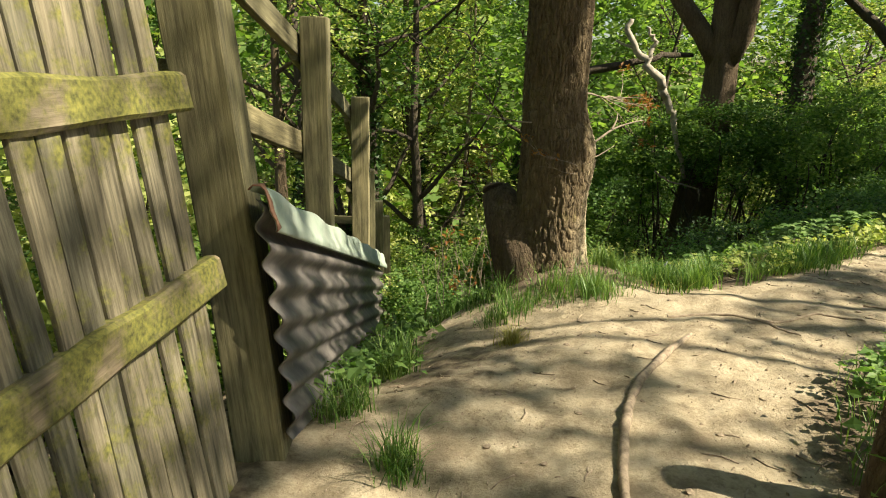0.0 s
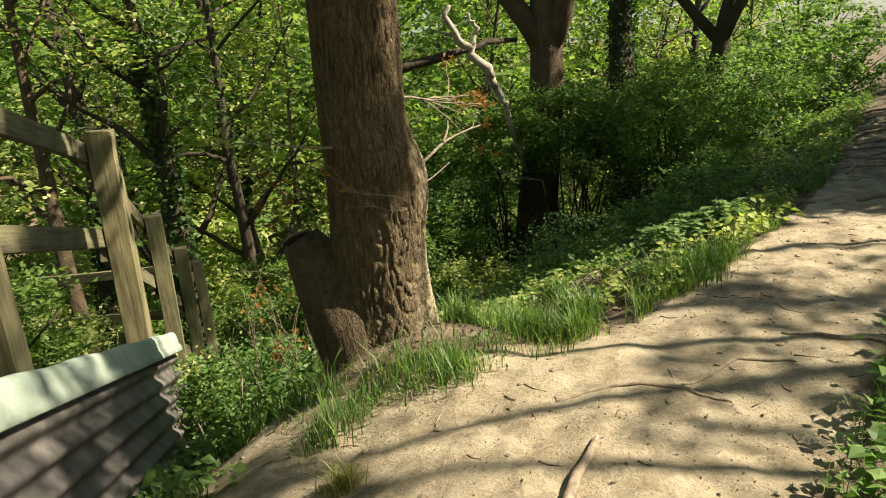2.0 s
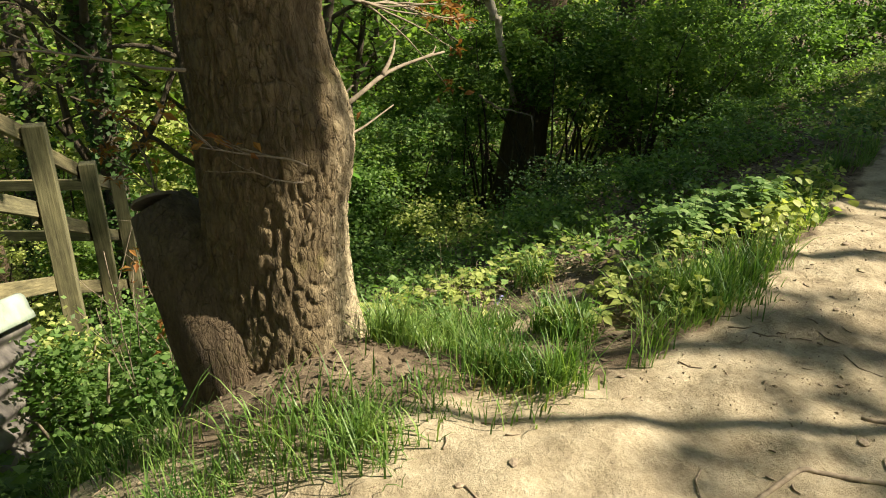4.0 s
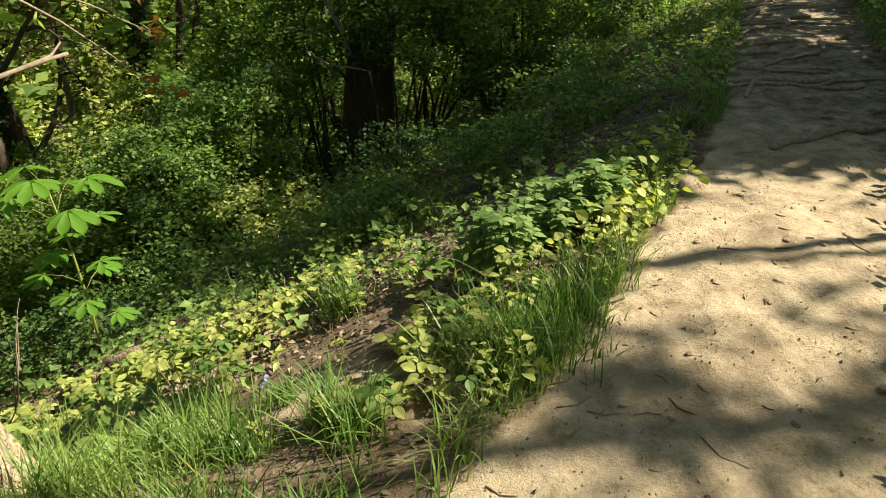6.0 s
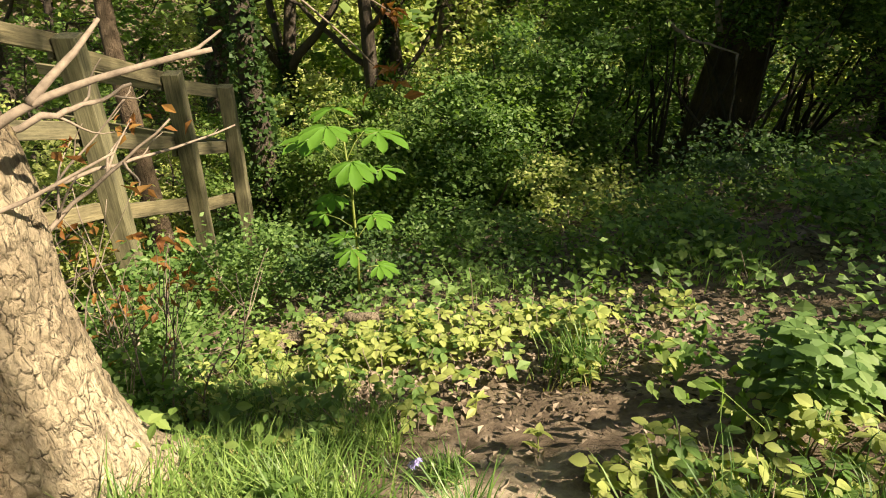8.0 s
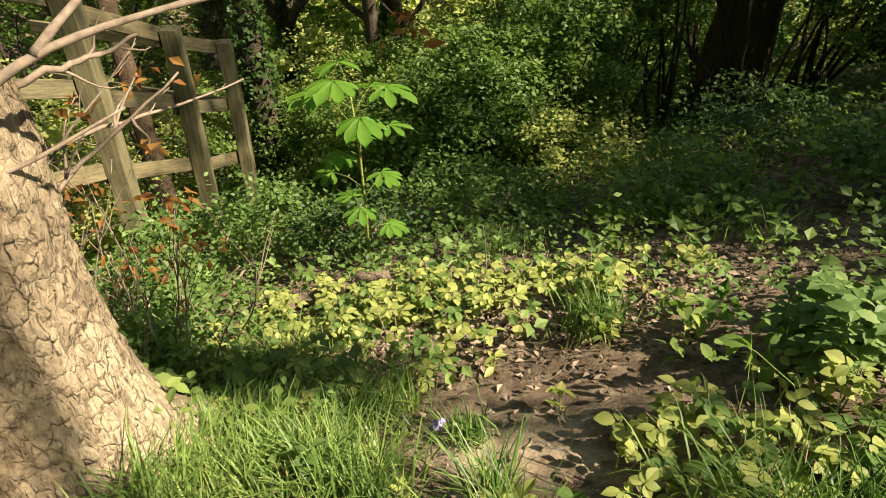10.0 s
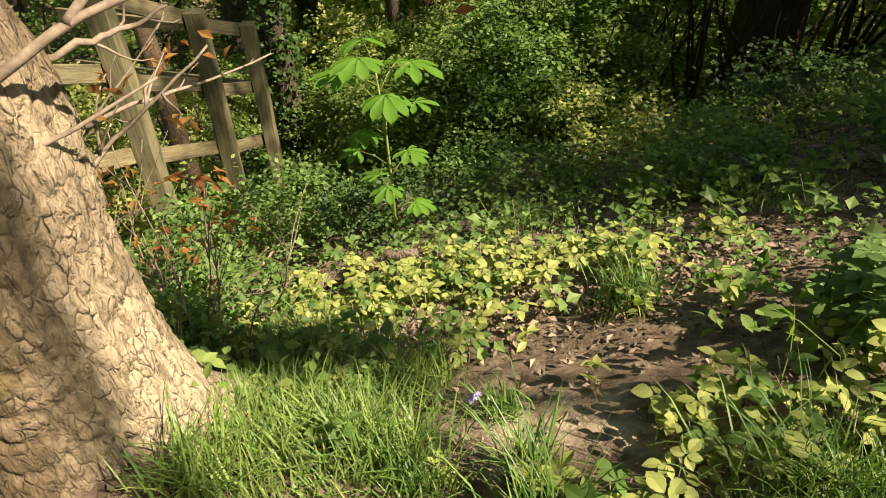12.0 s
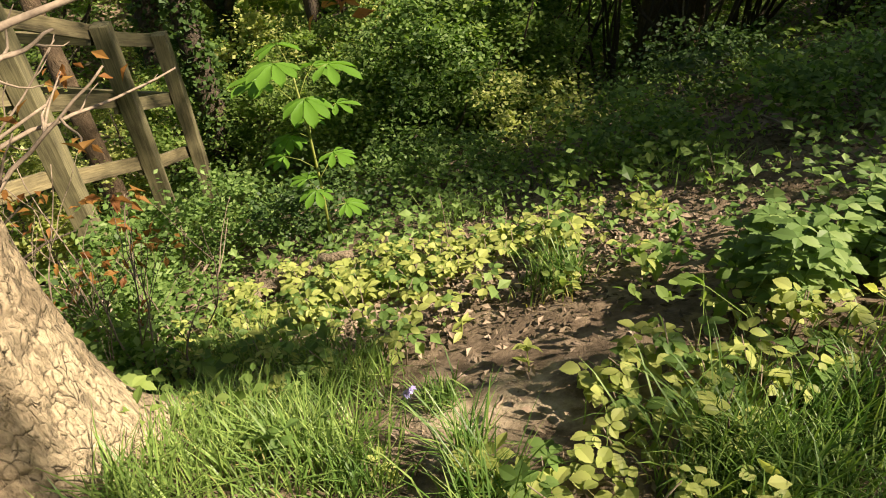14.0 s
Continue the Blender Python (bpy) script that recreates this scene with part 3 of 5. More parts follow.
def build_main_tree():
    tree = empty("tree", (TREE[0], TREE[1], -0.6), "mature tree trunk with fissured bark and a mossy foot", "tree")
    zs, na = np.concatenate([np.linspace(-0.75, 1.9, 420), np.linspace(1.91, 6.5, 160)]), 372
    th = np.linspace(0, 2 * math.pi, na, endpoint=False)
    Z, T = np.meshgrid(zs, th, indexing="ij")
    base = 0.243 - 0.006 * np.clip(Z - 1, 0, 9) + 0.035 * np.exp(-((Z - 0.62) / 0.22) ** 2) * (0.6 + 0.6 * np.cos(T + 0.3))
    lobe = 0.085 + 0.07 * np.exp(-((((T - radians(28) + math.pi) % (2 * math.pi)) - math.pi) / 0.6) ** 2) + 0.07 * np.exp(-((((T - radians(200) + math.pi) % (2 * math.pi)) - math.pi) / 0.5) ** 2) + 0.025 * np.sin(5 * T + 1)
    R = base + lobe * np.exp(-np.clip(Z + 0.38, -0.25, 9) / 0.3)
    # fissured bark: plates longer than wide
    ax, az = T / (2 * math.pi) * 62, Z * 15
    warp = 1.4 * vnoise(ax * 0.5, az * 0.5, 12)
    ax_wrap = np.where(ax > 61, ax - 62, ax)
    ridge = np.abs(vnoise(ax_wrap + warp, az * 0.8, 10)) * 2
    fine = vnoise(ax_wrap * 3.1, az * 2.6, 11)
    R = R + 0.026 * np.clip(ridge, 0, 0.45) + 0.006 * fine - 0.006
    slim = sm(0.68, 1.05, Z)
    R = R - 0.022 * slim
    cx = 0.02 * np.sin(Z * 0.9) - 0.035 * slim
    cy = -0.05 * np.clip(Z, -1, 9)
    V = np.stack([R * np.cos(T) + cx, R * np.sin(T) + cy, Z + 0.6], -1).reshape(-1, 3)
    i, j = np.meshgrid(np.arange(len(zs) - 1), np.arange(na), indexing="ij")
    p, q = (i * na + j).ravel(), (i * na + (j + 1) % na).ravel()
    tris = np.concatenate([np.stack([p, q, q + na], 1), np.stack([p, q + na, p + na], 1)])
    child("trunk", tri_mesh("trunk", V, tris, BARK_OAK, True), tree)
    # cut-off second stem; its shade is painted as a darker bark
    off = -np.array([TREE[0], TREE[1], -0.6])
    pts = np.array([(0.24, 4.06, -0.75), (0.21, 4.07, -0.4), (0.13, 4.08, -0.1), (0.03, 4.13, 0.15), (-0.085, 4.19, 0.35)]) + off
    child("stub", tri_mesh("stub", *tube_arrays(pts, [0.27, 0.245, 0.23, 0.185, 0.112], 28, 0.05, 5), BARK_BROWN, True), tree, "sawn-off stem, its shade put into a darker bark colour")
    ct = tube_arrays([pts[-1] + (-0.001, 0.002, 0.002), pts[-1] + (-0.004, 0.009, 0.013)], [0.099, 0.094], 28, 0.03, 6)
    child("cut_face", tri_mesh("cut_face", *ct, CUT), tree, "old saw cut")
    # limbs carrying the crown, above the view
    g = np.random.default_rng(11)
    limbs, tips = [], []
    for k in range(9):
        a = k * 2.4
        st = np.array([0, 0, 3.4 + 0.42 * k])
        line = wander(st, (math.cos(a), math.sin(a), 0.8), 3.2, 9, 0.14, 200 + k, 0.03)
        limbs.append(tube_arrays(line, np.linspace(0.085, 0.02, 10), 8))
        tips += [line[m] for m in (5, 7, 9)]
    child("limb", tri_mesh("limb", *joined(limbs), BARK_OAK, True), tree)
    pts = clumps(np.array(tips)[g.integers(0, len(tips), 150)] + g.normal(0, 0.6, (150, 3)) + np.array([-0.9, 0.3, 0.6]), 0.7, 44, g, 0.5)
    child("crown", tri_mesh("crown", *flat_leaves(pts, 0.15, g), LEAF), tree)
    return tree


build_main_tree()


def build_twigs():
    """Leafy side shoots on the trunk, pale dead branch, thin stems round its foot."""
    def shoot(name, start, way, length, r, seed, label, leaf, n_leaf, side_n=3, wob=0.16, size=0.05):
        g = np.random.default_rng(seed)
        ob = empty(name, start, label, "branch")
        line = wander((0, 0, 0), way, length, 10, wob, seed)
        child("stem", tri_mesh("stem", *tube_arrays(line, np.linspace(r, r * 0.35, 11), 6, 0.1, seed), TWIG, True), ob)
        ends = [line[-1]]
        for k in range(side_n):
            i = int(g.integers(3, 9))
            w = np.array(way) / np.linalg.norm(way) + g.normal(0, 0.55, 3)
            sl = wander(line[i], w, length * g.uniform(0.25, 0.5), 6, wob, seed * 7 + k)
            child("side_twig", tri_mesh("side_twig", *tube_arrays(sl, np.linspace(r * 0.55, r * 0.2, 7), 5), TWIG, True), ob)
            ends.append(sl[-1])
        if n_leaf:
            pts = clumps(np.array(ends), size * 0.9, n_leaf, g)
            child("leaves", tri_mesh("leaves", *leaves(pts, size, g, 0.3, 0.45), leaf), ob, "young leaves")
        return ob

    dead = empty("dead_branch", (0.55, 4.02, 0.70), "pale bare forked branch leaving the trunk", "branch")
    for n, (line, r) in enumerate((([(0, 0, 0), (0.09, 0.03, 0.06), (0.19, 0.10, 0.125), (0.26, 0.15, 0.15), (0.35, 0.212, 0.17), (0.44, 0.254, 0.188)], 0.01), ([(0.19, 0.10, 0.125), (0.214, 0.13, 0.158), (0.238, 0.184, 0.194), (0.25, 0.238, 0.23)], 0.009), ([(0.0, 0.02, -0.1), (0.12, 0.1, -0.06), (0.24, 0.2, -0.0)], 0.006), ([(0.35, 0.212, 0.17), (0.4, 0.27, 0.18), (0.42, 0.33, 0.2)], 0.005))):
        child("limb", tri_mesh("limb", *tube_arrays(smooth_line(line, 12), np.linspace(r, r * 0.4, 12), 8, 0.08, n), TWIG, True), dead)
    shoot("side_shoot", (0.47, 3.765, 0.60), (-0.85, -0.2, 0.45), 0.36, 0.004, 32, "thin twig with bronze young leaves on the trunk", LEAF_RED, 4, 6, 0.10, 0.045)
    shoot("side_shoot", (0.455, 3.765, 0.55), (-1.0, -0.15, -0.02), 0.3, 0.003, 38, "thin bare twig curving across the trunk", LEAF_RED, 0, 3, 0.12)
    shoot("side_shoot", (0.14, 3.79, 0.89), (-1.0, 0.2, -0.02), 0.5, 0.006, 33, "bare pale twig with a tuft of opening leaves", LEAF_LIGHT, 7, 4, 0.06, 0.05)
    shoot("side_shoot", (-0.1, 4.24, 0.36), (-0.3, 0.1, 1.0), 0.32, 0.005, 34, "shoots with orange leaves sprouting from the stub", LEAF_RED, 6, 5, 0.2, 0.045)
    shoot("side_shoot", (-0.05, 4.28, 0.3), (-0.9, 0.2, 0.75), 0.35, 0.005, 35, "shoots with orange leaves sprouting from the stub", LEAF_RED, 7, 4, 0.2, 0.045)
    shoot("bronze_branch", (0.5, 4.32, 1.08), (0.7, 0.9, -0.05), 1.3, 0.009, 36, "low branch with bronze young leaves", LEAF_RED, 14, 9, 0.10, 0.05)
    shoot("low_branch", (0.3, 4.34, 0.3), (0.35, 0.6, 0.35), 0.55, 0.008, 37, "grey branch rising from behind the trunk", LEAF_RED, 4, 5, 0.12, 0.05)
    for k in range(18):
        shoot("thin_stem", drop(-0.62 + 0.045 * k, 5.2 + 0.28 * math.sin(k * 2.2)), (0.2 * math.sin(k * 3), 0.1, 1), 0.85 + 0.35 * math.sin(k), 0.005, 40 + k,
              "thin upright stem with a few reddish leaves", LEAF_RED, 4 if k % 3 == 1 else 0, 4, 0.1, 0.065)
    # thin bare twigs crossing behind the trunk
    for line, r in (([(0.30, 4.3, 0.43), (0.319, 4.45, 0.427), (0.351, 4.6, 0.413), (0.42, 4.75, 0.403), (0.482, 4.9, 0.382), (0.589, 5.05, 0.405)], 0.008), ([(0.27, 4.36, 0.28), (0.285, 4.5, 0.358), (0.375, 4.6, 0.476), (0.504, 4.7, 0.629)], 0.005), ([(0.42, 4.25, 0.66), (0.578, 4.33, 0.709), (0.603, 4.42, 0.707), (0.656, 4.5, 0.726)], 0.009)):
        ob = empty("bare_twig", line[0], "bare grey twig growing out beside the trunk", "branch")
        p = smooth_line(np.array(line) - np.array(line[0]), 14)
        p[1:-1] += np.random.default_rng(len(line)).normal(0, 0.004, (12, 3))
        child("stem", tri_mesh("stem", *tube_arrays(p, np.linspace(r, r * 0.35, 14), 7, 0.1, 3), TWIG, True), ob)
        for k in (5, 8, 11):
            sl = wander(p[k], p[k] - p[k - 2] + np.array([0, 0, 0.03 * (-1) ** k]), 0.12, 5, 0.2, 17 + k)
            child("side_twig", tri_mesh("side_twig", *tube_arrays(sl, np.linspace(r * 0.4, 0.001, 6), 5), TWIG, True), ob)


build_twigs()


# ---------------------------------------------------------------- woodland trees
def woodland_tree(name, at, height, r, seed, label, bark, leaf, crown_from=0.45, spread_r=2.6, n_clump=70, per=60, leaf_size=0.11, lean=(0, 0), fork=0, ivy=0, clump_r=0.55, sway=0.045):
    """Tapered trunk, wandering limbs, crown of leaf clumps on the limbs' ends."""
    g = np.random.default_rng(seed)
    ob = empty(name, at, label, "tree")
    steps = 14
    line = wander((0, 0, -0.4), (lean[0], lean[1], 1), height, steps, sway, seed)
    rad = r * (1 - np.linspace(0, 0.85, steps + 1) ** 0.9) + 0.012
    rad[0] *= 1.5
    rad[1] *= 1.12
    child("trunk", tri_mesh("trunk", *tube_arrays(line, rad, 14, 0.07, seed), bark, True), ob)
    pieces, ends = [], []
    nl = 12
    for k in range(nl):
        f = crown_from + (0.97 - crown_from) * k / (nl - 1)
        if k < fork:
            f = crown_from * 0.75
        i = f * steps
        base = line[int(i)] + (line[min(int(i) + 1, steps)] - line[int(i)]) * (i % 1)
        a = k * 2.4 + seed
        L = spread_r * (1.15 - 0.6 * f) * g.uniform(0.7, 1.2)
        bl = wander(base, (math.cos(a), math.sin(a), 0.75 if k >= fork else 1.6), L if k >= fork else height * 0.5, 8, 0.16, seed * 31 + k, 0.02)
        rr = rad[int(i)] * (0.5 if k >= fork else 0.75)
        pieces.append(tube_arrays(bl, np.linspace(rr, 0.012, 9), 7))
        ends += [bl[4], bl[6], bl[8]]
        for q in range(2):
            w = bl[6] - bl[5] + g.normal(0, 0.25, 3)
            sl = wander(bl[5], w, L * 0.5, 5, 0.2, seed * 57 + k * 3 + q)
            pieces.append(tube_arrays(sl, np.linspace(rr * 0.4, 0.006, 6), 5))
            ends += [sl[3], sl[5]]
    child("limb", tri_mesh("limb", *joined(pieces), bark, True), ob)
    ends = np.array(ends)
    c = ends[g.integers(0, len(ends), n_clump)] + g.normal(0, 0.35 * spread_r / 2.6, (n_clump, 3))
    pts = clumps(c, clump_r, per, g, 0.5)
    child("crown", tri_mesh("crown", *flat_leaves(pts, leaf_size, g), leaf), ob)
    if ivy:
        t = g.uniform(0, ivy, 2600)
        idx = t * steps / height
        i0 = idx.astype(int)
        cen = line[i0] + (line[i0 + 1] - line[i0]) * (idx - i0)[:, None]
        a = g.uniform(0, 2 * math.pi, len(t))
        rr = np.interp(idx, np.arange(steps + 1), rad) * g.uniform(1.0, 1.35, len(t)) + 0.03
        pv = cen + np.stack([np.cos(a) * rr, np.sin(a) * rr, g.normal(0, 0.05, len(t))], 1)
        child("ivy", tri_mesh("ivy", *flat_leaves(pv, 0.085, g, 0.1, 0.9), LEAF_DARK), ob, "dark ivy climbing the trunk")
    return ob


def bush(name, at, size, seed, label, leaf, n_clump=60, per=55, leaf_size=0.07, clump_r=0.3, stems=7, bark=None, category="bush"):
    """Several stems from one foot, clumps of leaves thicker towards the outside."""
    g = np.random.default_rng(seed)
    ob = empty(name, at, label, category)
    sx, sy, sz = size
    pieces, ends = [], []
    for k in range(stems):
        a = g.uniform(0, 2 * math.pi)
        bl = wander((0.1 * math.cos(a), 0.1 * math.sin(a), -0.15), (math.cos(a) * sx, math.sin(a) * sy, sz * g.uniform(0.9, 1.8)), g.uniform(0.8, 1.15) * sz, 8, 0.14, seed * 13 + k)
        pieces.append(tube_arrays(bl, np.linspace(0.016 + 0.008 * sz, 0.005, 9), 6))
        ends += list(bl[3:])
    child("stem", tri_mesh("stem", *joined(pieces), bark or BARK_DARK, True), ob)
    u = g.normal(0, 1, (n_clump, 3))
    u /= np.linalg.norm(u, axis=1)[:, None]
    rad = g.uniform(0.45, 1.05, n_clump)[:, None]
    c = u * rad * np.array([sx, sy, sz * 0.55]) + np.array([0, 0, sz * 0.6])
    c[:, 2] = np.abs(c[:, 2])
    pts = clumps(c, clump_r, per, g, 0.55)
    child("foliage", tri_mesh("foliage", *flat_leaves(pts, leaf_size, g, 0.55, 0.62), leaf), ob)
    return ob


def build_woods():
    # trees told apart behind the large one
    woodland_tree("tree", drop(3.75, 11.8), 11, 0.40, 101, "broad old trunk dividing low, standing among bushes", BARK_BROWN, LEAF, 0.5, 3.4, 70, 60, fork=3)
    woodland_tree("tree", drop(6.4, 13.6), 12, 0.30, 102, "ivy-clad trunk in the wood", BARK_DARK, LEAF, 0.5, 3.0, 80, 60, ivy=5.5)
    woodland_tree("tree", drop(8.3, 14.3), 11, 0.24, 103, "dark leaning forked tree", BARK_DARK, LEAF, 0.42, 3.0, 90, 60, lean=(0.12, 0), fork=2)
    woodland_tree("tree", drop(-3.9, 15.3), 10, 0.17, 104, "dark many-forked tree on the slope", BARK_DARK, LEAF_LIGHT, 0.4, 2.8, 90, 60, fork=4, ivy=3.5)
    woodland_tree("tree", drop(-4.6, 14.0), 11, 0.30, 105, "stout ivy-covered trunk behind the fence", BARK_DARK, LEAF, 0.5, 2.6, 70, 60, ivy=5)
    woodland_tree("tree", drop(-1.0, 16.5), 10, 0.07, 106, "slender pale young tree", BARK_PALE, LEAF_LIGHT, 0.35, 1.6, 60, 50)
    woodland_tree("tree", drop(-2.6, 18.0), 11, 0.09, 107, "slender ivy-grown young tree", BARK_DARK, LEAF_LIGHT, 0.35, 1.8, 60, 50, lean=(0.06, 0), ivy=5)
    woodland_tree("tree", drop(0.35, 15.8), 11, 0.17, 108, "dark straight trunk in the wood", BARK_DARK, LEAF, 0.4, 2.2, 70, 60, ivy=5)
    woodland_tree("tree", drop(-3.6, 10.2), 9, 0.15, 109, "reddish-brown trunk behind the fence", BARK_BROWN, LEAF_LIGHT, 0.45, 2.2, 60, 60, lean=(-0.05, 0))
    woodland_tree("tree", drop(-2.3, 11.0), 9, 0.2, 110, "dark ivy-clad trunk beyond the fence", BARK_DARK, LEAF, 0.5, 2.2, 50, 60, ivy=6)
    # unseen trees added behind and beside the path to block sky light
    for k, (x, y, h) in enumerate([(-5.5, -3.5, 11), (-3.5, -7.5, 12), (0.5, -9.0, 12), (-7.5, 0.5, 11), (3.4, -10.0, 12), (-1.2, -5.6, 10), (-9.0, -6.0, 12), (-3.6, -1.4, 9), (1.6, -6.0, 10)]):
        woodland_tree("tree", drop(x, y), h, 0.2, 150 + k, "woodland tree in spring leaf", BARK_DARK, LEAF_FAR, 0.2, 3.6, 150, 40, 0.27, clump_r=0.75)
    g = np.random.default_rng(5)
    n = 0
    # the rest of the wood, over the valley
    while n < 44:
        x, y = g.uniform(-26, 34), g.uniform(15, 50)
        s = float(beyond(x, y))
        if s < 7:
            continue
        woodland_tree("tree", drop(x, y), g.uniform(9, 13), g.uniform(0.08, 0.22), 300 + n, "woodland tree in spring leaf", BARK_DARK, (LEAF_FAR, LEAF_LIGHT, LEAF_FAR)[n % 3], 0.22, g.uniform(2.4, 3.4), 64, 30, 0.22, clump_r=0.62)
        n += 1
    # bushes on the slope
    spots = [(3.8, 12.9, 1.3, 0.9, 3.2, LEAF), (5.0, 10.3, 1.3, 1.2, 2.2, LEAF_FAR), (5.8, 10.6, 1.4, 1.3, 2.0, LEAF_FAR), (7.6, 12.2, 1.7, 1.4, 2.0, LEAF), (9.4, 13.6, 1.8, 1.4, 2.2, LEAF), (6.6, 11.9, 1.2, 1.2, 2.4, LEAF_FAR),
             (-0.4, 10.6, 1.1, 1.1, 1.5, LEAF_FAR), (0.9, 11.2, 1.3, 1.2, 1.7, LEAF_FAR), (1.7, 10.4, 0.9, 0.8, 1.9, LEAF), (0.8, 9.6, 0.8, 0.7, 1.5, LEAF), (1.9, 12.8, 1.5, 1.3, 2.4, LEAF), (-2.4, 11.5, 1.3, 1.2, 2.0, LEAF_FAR), (-3.6, 8.3, 1.2, 1.2, 2.0, LEAF_LIGHT), (-3.0, 6.4, 1.0, 1.1, 2.0, LEAF_FAR), (-2.7, 4.4, 0.9, 1.1, 2.2, LEAF_FAR), (-2.6, 2.4, 0.9, 1.1, 2.4, LEAF_LIGHT),
             (-4.6, 11.5, 1.5, 1.3, 2.4, LEAF_LIGHT), (3.6, 14.5, 1.6, 1.4, 2.4, LEAF), (0.2, 14.2, 1.6, 1.4, 2.2, LEAF_LIGHT), (-2.0, 14.0, 1.6, 1.4, 2.2, LEAF_LIGHT), (5.6, 15.6, 1.8, 1.5, 2.4, LEAF_LIGHT), (8.0, 17.0, 2.0, 1.6, 2.6, LEAF), (10.5, 17.5, 2.2, 1.6, 2.8, LEAF), (13.0, 17.0, 2.2, 1.6, 3.4, LEAF), (11.5, 14.8, 1.8, 1.5, 2.2, LEAF), (7.9, 5.9, 0.8, 0.8, 0.9, LEAF), (9.3, 7.2, 0.9, 0.9, 1.1, LEAF), (10.9, 8.6, 1.0, 1.0, 1.3, LEAF), (12.6, 10.4, 1.3, 1.2, 1.6, LEAF), (6.6, 4.6, 0.7, 0.7, 0.7, LEAF), (15.0, 13.0, 1.8, 1.6, 2.2, LEAF_FAR), (9.6, 5.2, 1.2, 1.2, 1.5, LEAF), (12.0, 7.2, 1.4, 1.4, 1.8, LEAF), (14.5, 9.6, 1.6, 1.5, 2.2, LEAF), (0.3, 9.7, 0.9, 0.8, 1.3, LEAF_FAR), (1.3, 10.0, 0.9, 0.8, 1.4, LEAF_FAR), (-0.9, 12.2, 1.2, 1.0, 2.0, LEAF_FAR), (1.0, 12.6, 1.2, 1.0, 2.4, LEAF_FAR), (16.5, 15.5, 2.0, 1.8, 3.2, LEAF_FAR), (19.0, 18.0, 2.4, 2.0, 3.6, LEAF_FAR), (15.5, 19.0, 2.4, 2.0, 3.6, LEAF_FAR), (-5.5, 6.2, 1.6, 1.4, 3.4, LEAF_FAR), (-6.5, 9.2, 1.8, 1.6, 3.6, LEAF_LIGHT), (-8.0, 13.0, 2.2, 1.8, 4.2, LEAF_FAR), (-5.6, 17.0, 2.0, 1.8, 3.8, LEAF_LIGHT), (-9.5, 18.0, 2.4, 2.0, 4.4, LEAF_FAR), (-8.5, 8.0, 2.0, 1.8, 4.2, LEAF_FAR), (-4.4, 4.4, 1.4, 1.3, 3.4, LEAF), (-4.6, 2.0, 1.4, 1.4, 3.6, LEAF_FAR), (-4.8, 7.4, 1.4, 1.4, 3.4, LEAF)]
    for k, (x, y, sx, sy, sz, lf) in enumerate(spots):
        bush("bush", drop(x, y), (sx, sy, sz), 400 + k, "leafy green bush on the wooded slope", lf, 80, 120 if y < 13 else 60, 0.062 if y < 13 else 0.115, 0.24)
    for k, (x, y, sx, sz, up) in enumerate([(3.0, 10.9, 1.0, 1.3, 1.55), (3.9, 10.7, 0.9, 1.3, 1.35), (2.3, 11.6, 0.9, 1.2, 1.5), (4.5, 11.4, 1.1, 1.6, 1.2)]):
        at = drop(x, y)
        ob = bush("bush", at, (sx, 0.8, sz), 470 + k, "overhanging bush above a dark hollow", (LEAF_FAR, LEAF)[k % 2], 62, 120, 0.062, 0.24, 8)
        for c in ob.children:
            if c.name.startswith("foliage"):
                c.location.z = up
            else:
                c.scale.z = 1 + up / sz
    while n < 92:
        x, y = g.uniform(-24, 34), g.uniform(15, 44)
        if float(beyond(x, y)) < 9:
            continue
        bush("bush", drop(x, y), (g.uniform(1.6, 2.6), g.uniform(1.4, 2.2), g.uniform(2, 3.4)), 500 + n, "leafy undergrowth bush in the valley", (LEAF_FAR, LEAF_LIGHT)[n % 2], 55, 42, 0.18, 0.5, 5)
        n += 1


build_woods()


def build_far_woods():
    """The wood closes the view on the valley's far side."""
    g = np.random.default_rng(91)
    c = np.stack([g.uniform(-60, 70, 5200), g.uniform(18, 70, 5200), np.zeros(5200)], 1)
    c = c[beyond(c[:, 0], c[:, 1]) > 14]
    c[:, 2] = ground_z(c[:, 0], c[:, 1], False) + g.uniform(0.3, 14, len(c))
    pts = clumps(c, 1.5, 40, g, 0.6)
    tagged(new("far_woods", tri_mesh("far_woods", *flat_leaves(pts, 0.55, g), LEAF_FAR)), "distant woodland foliage across the valley", "woods", kind="stuff")


build_far_woods()


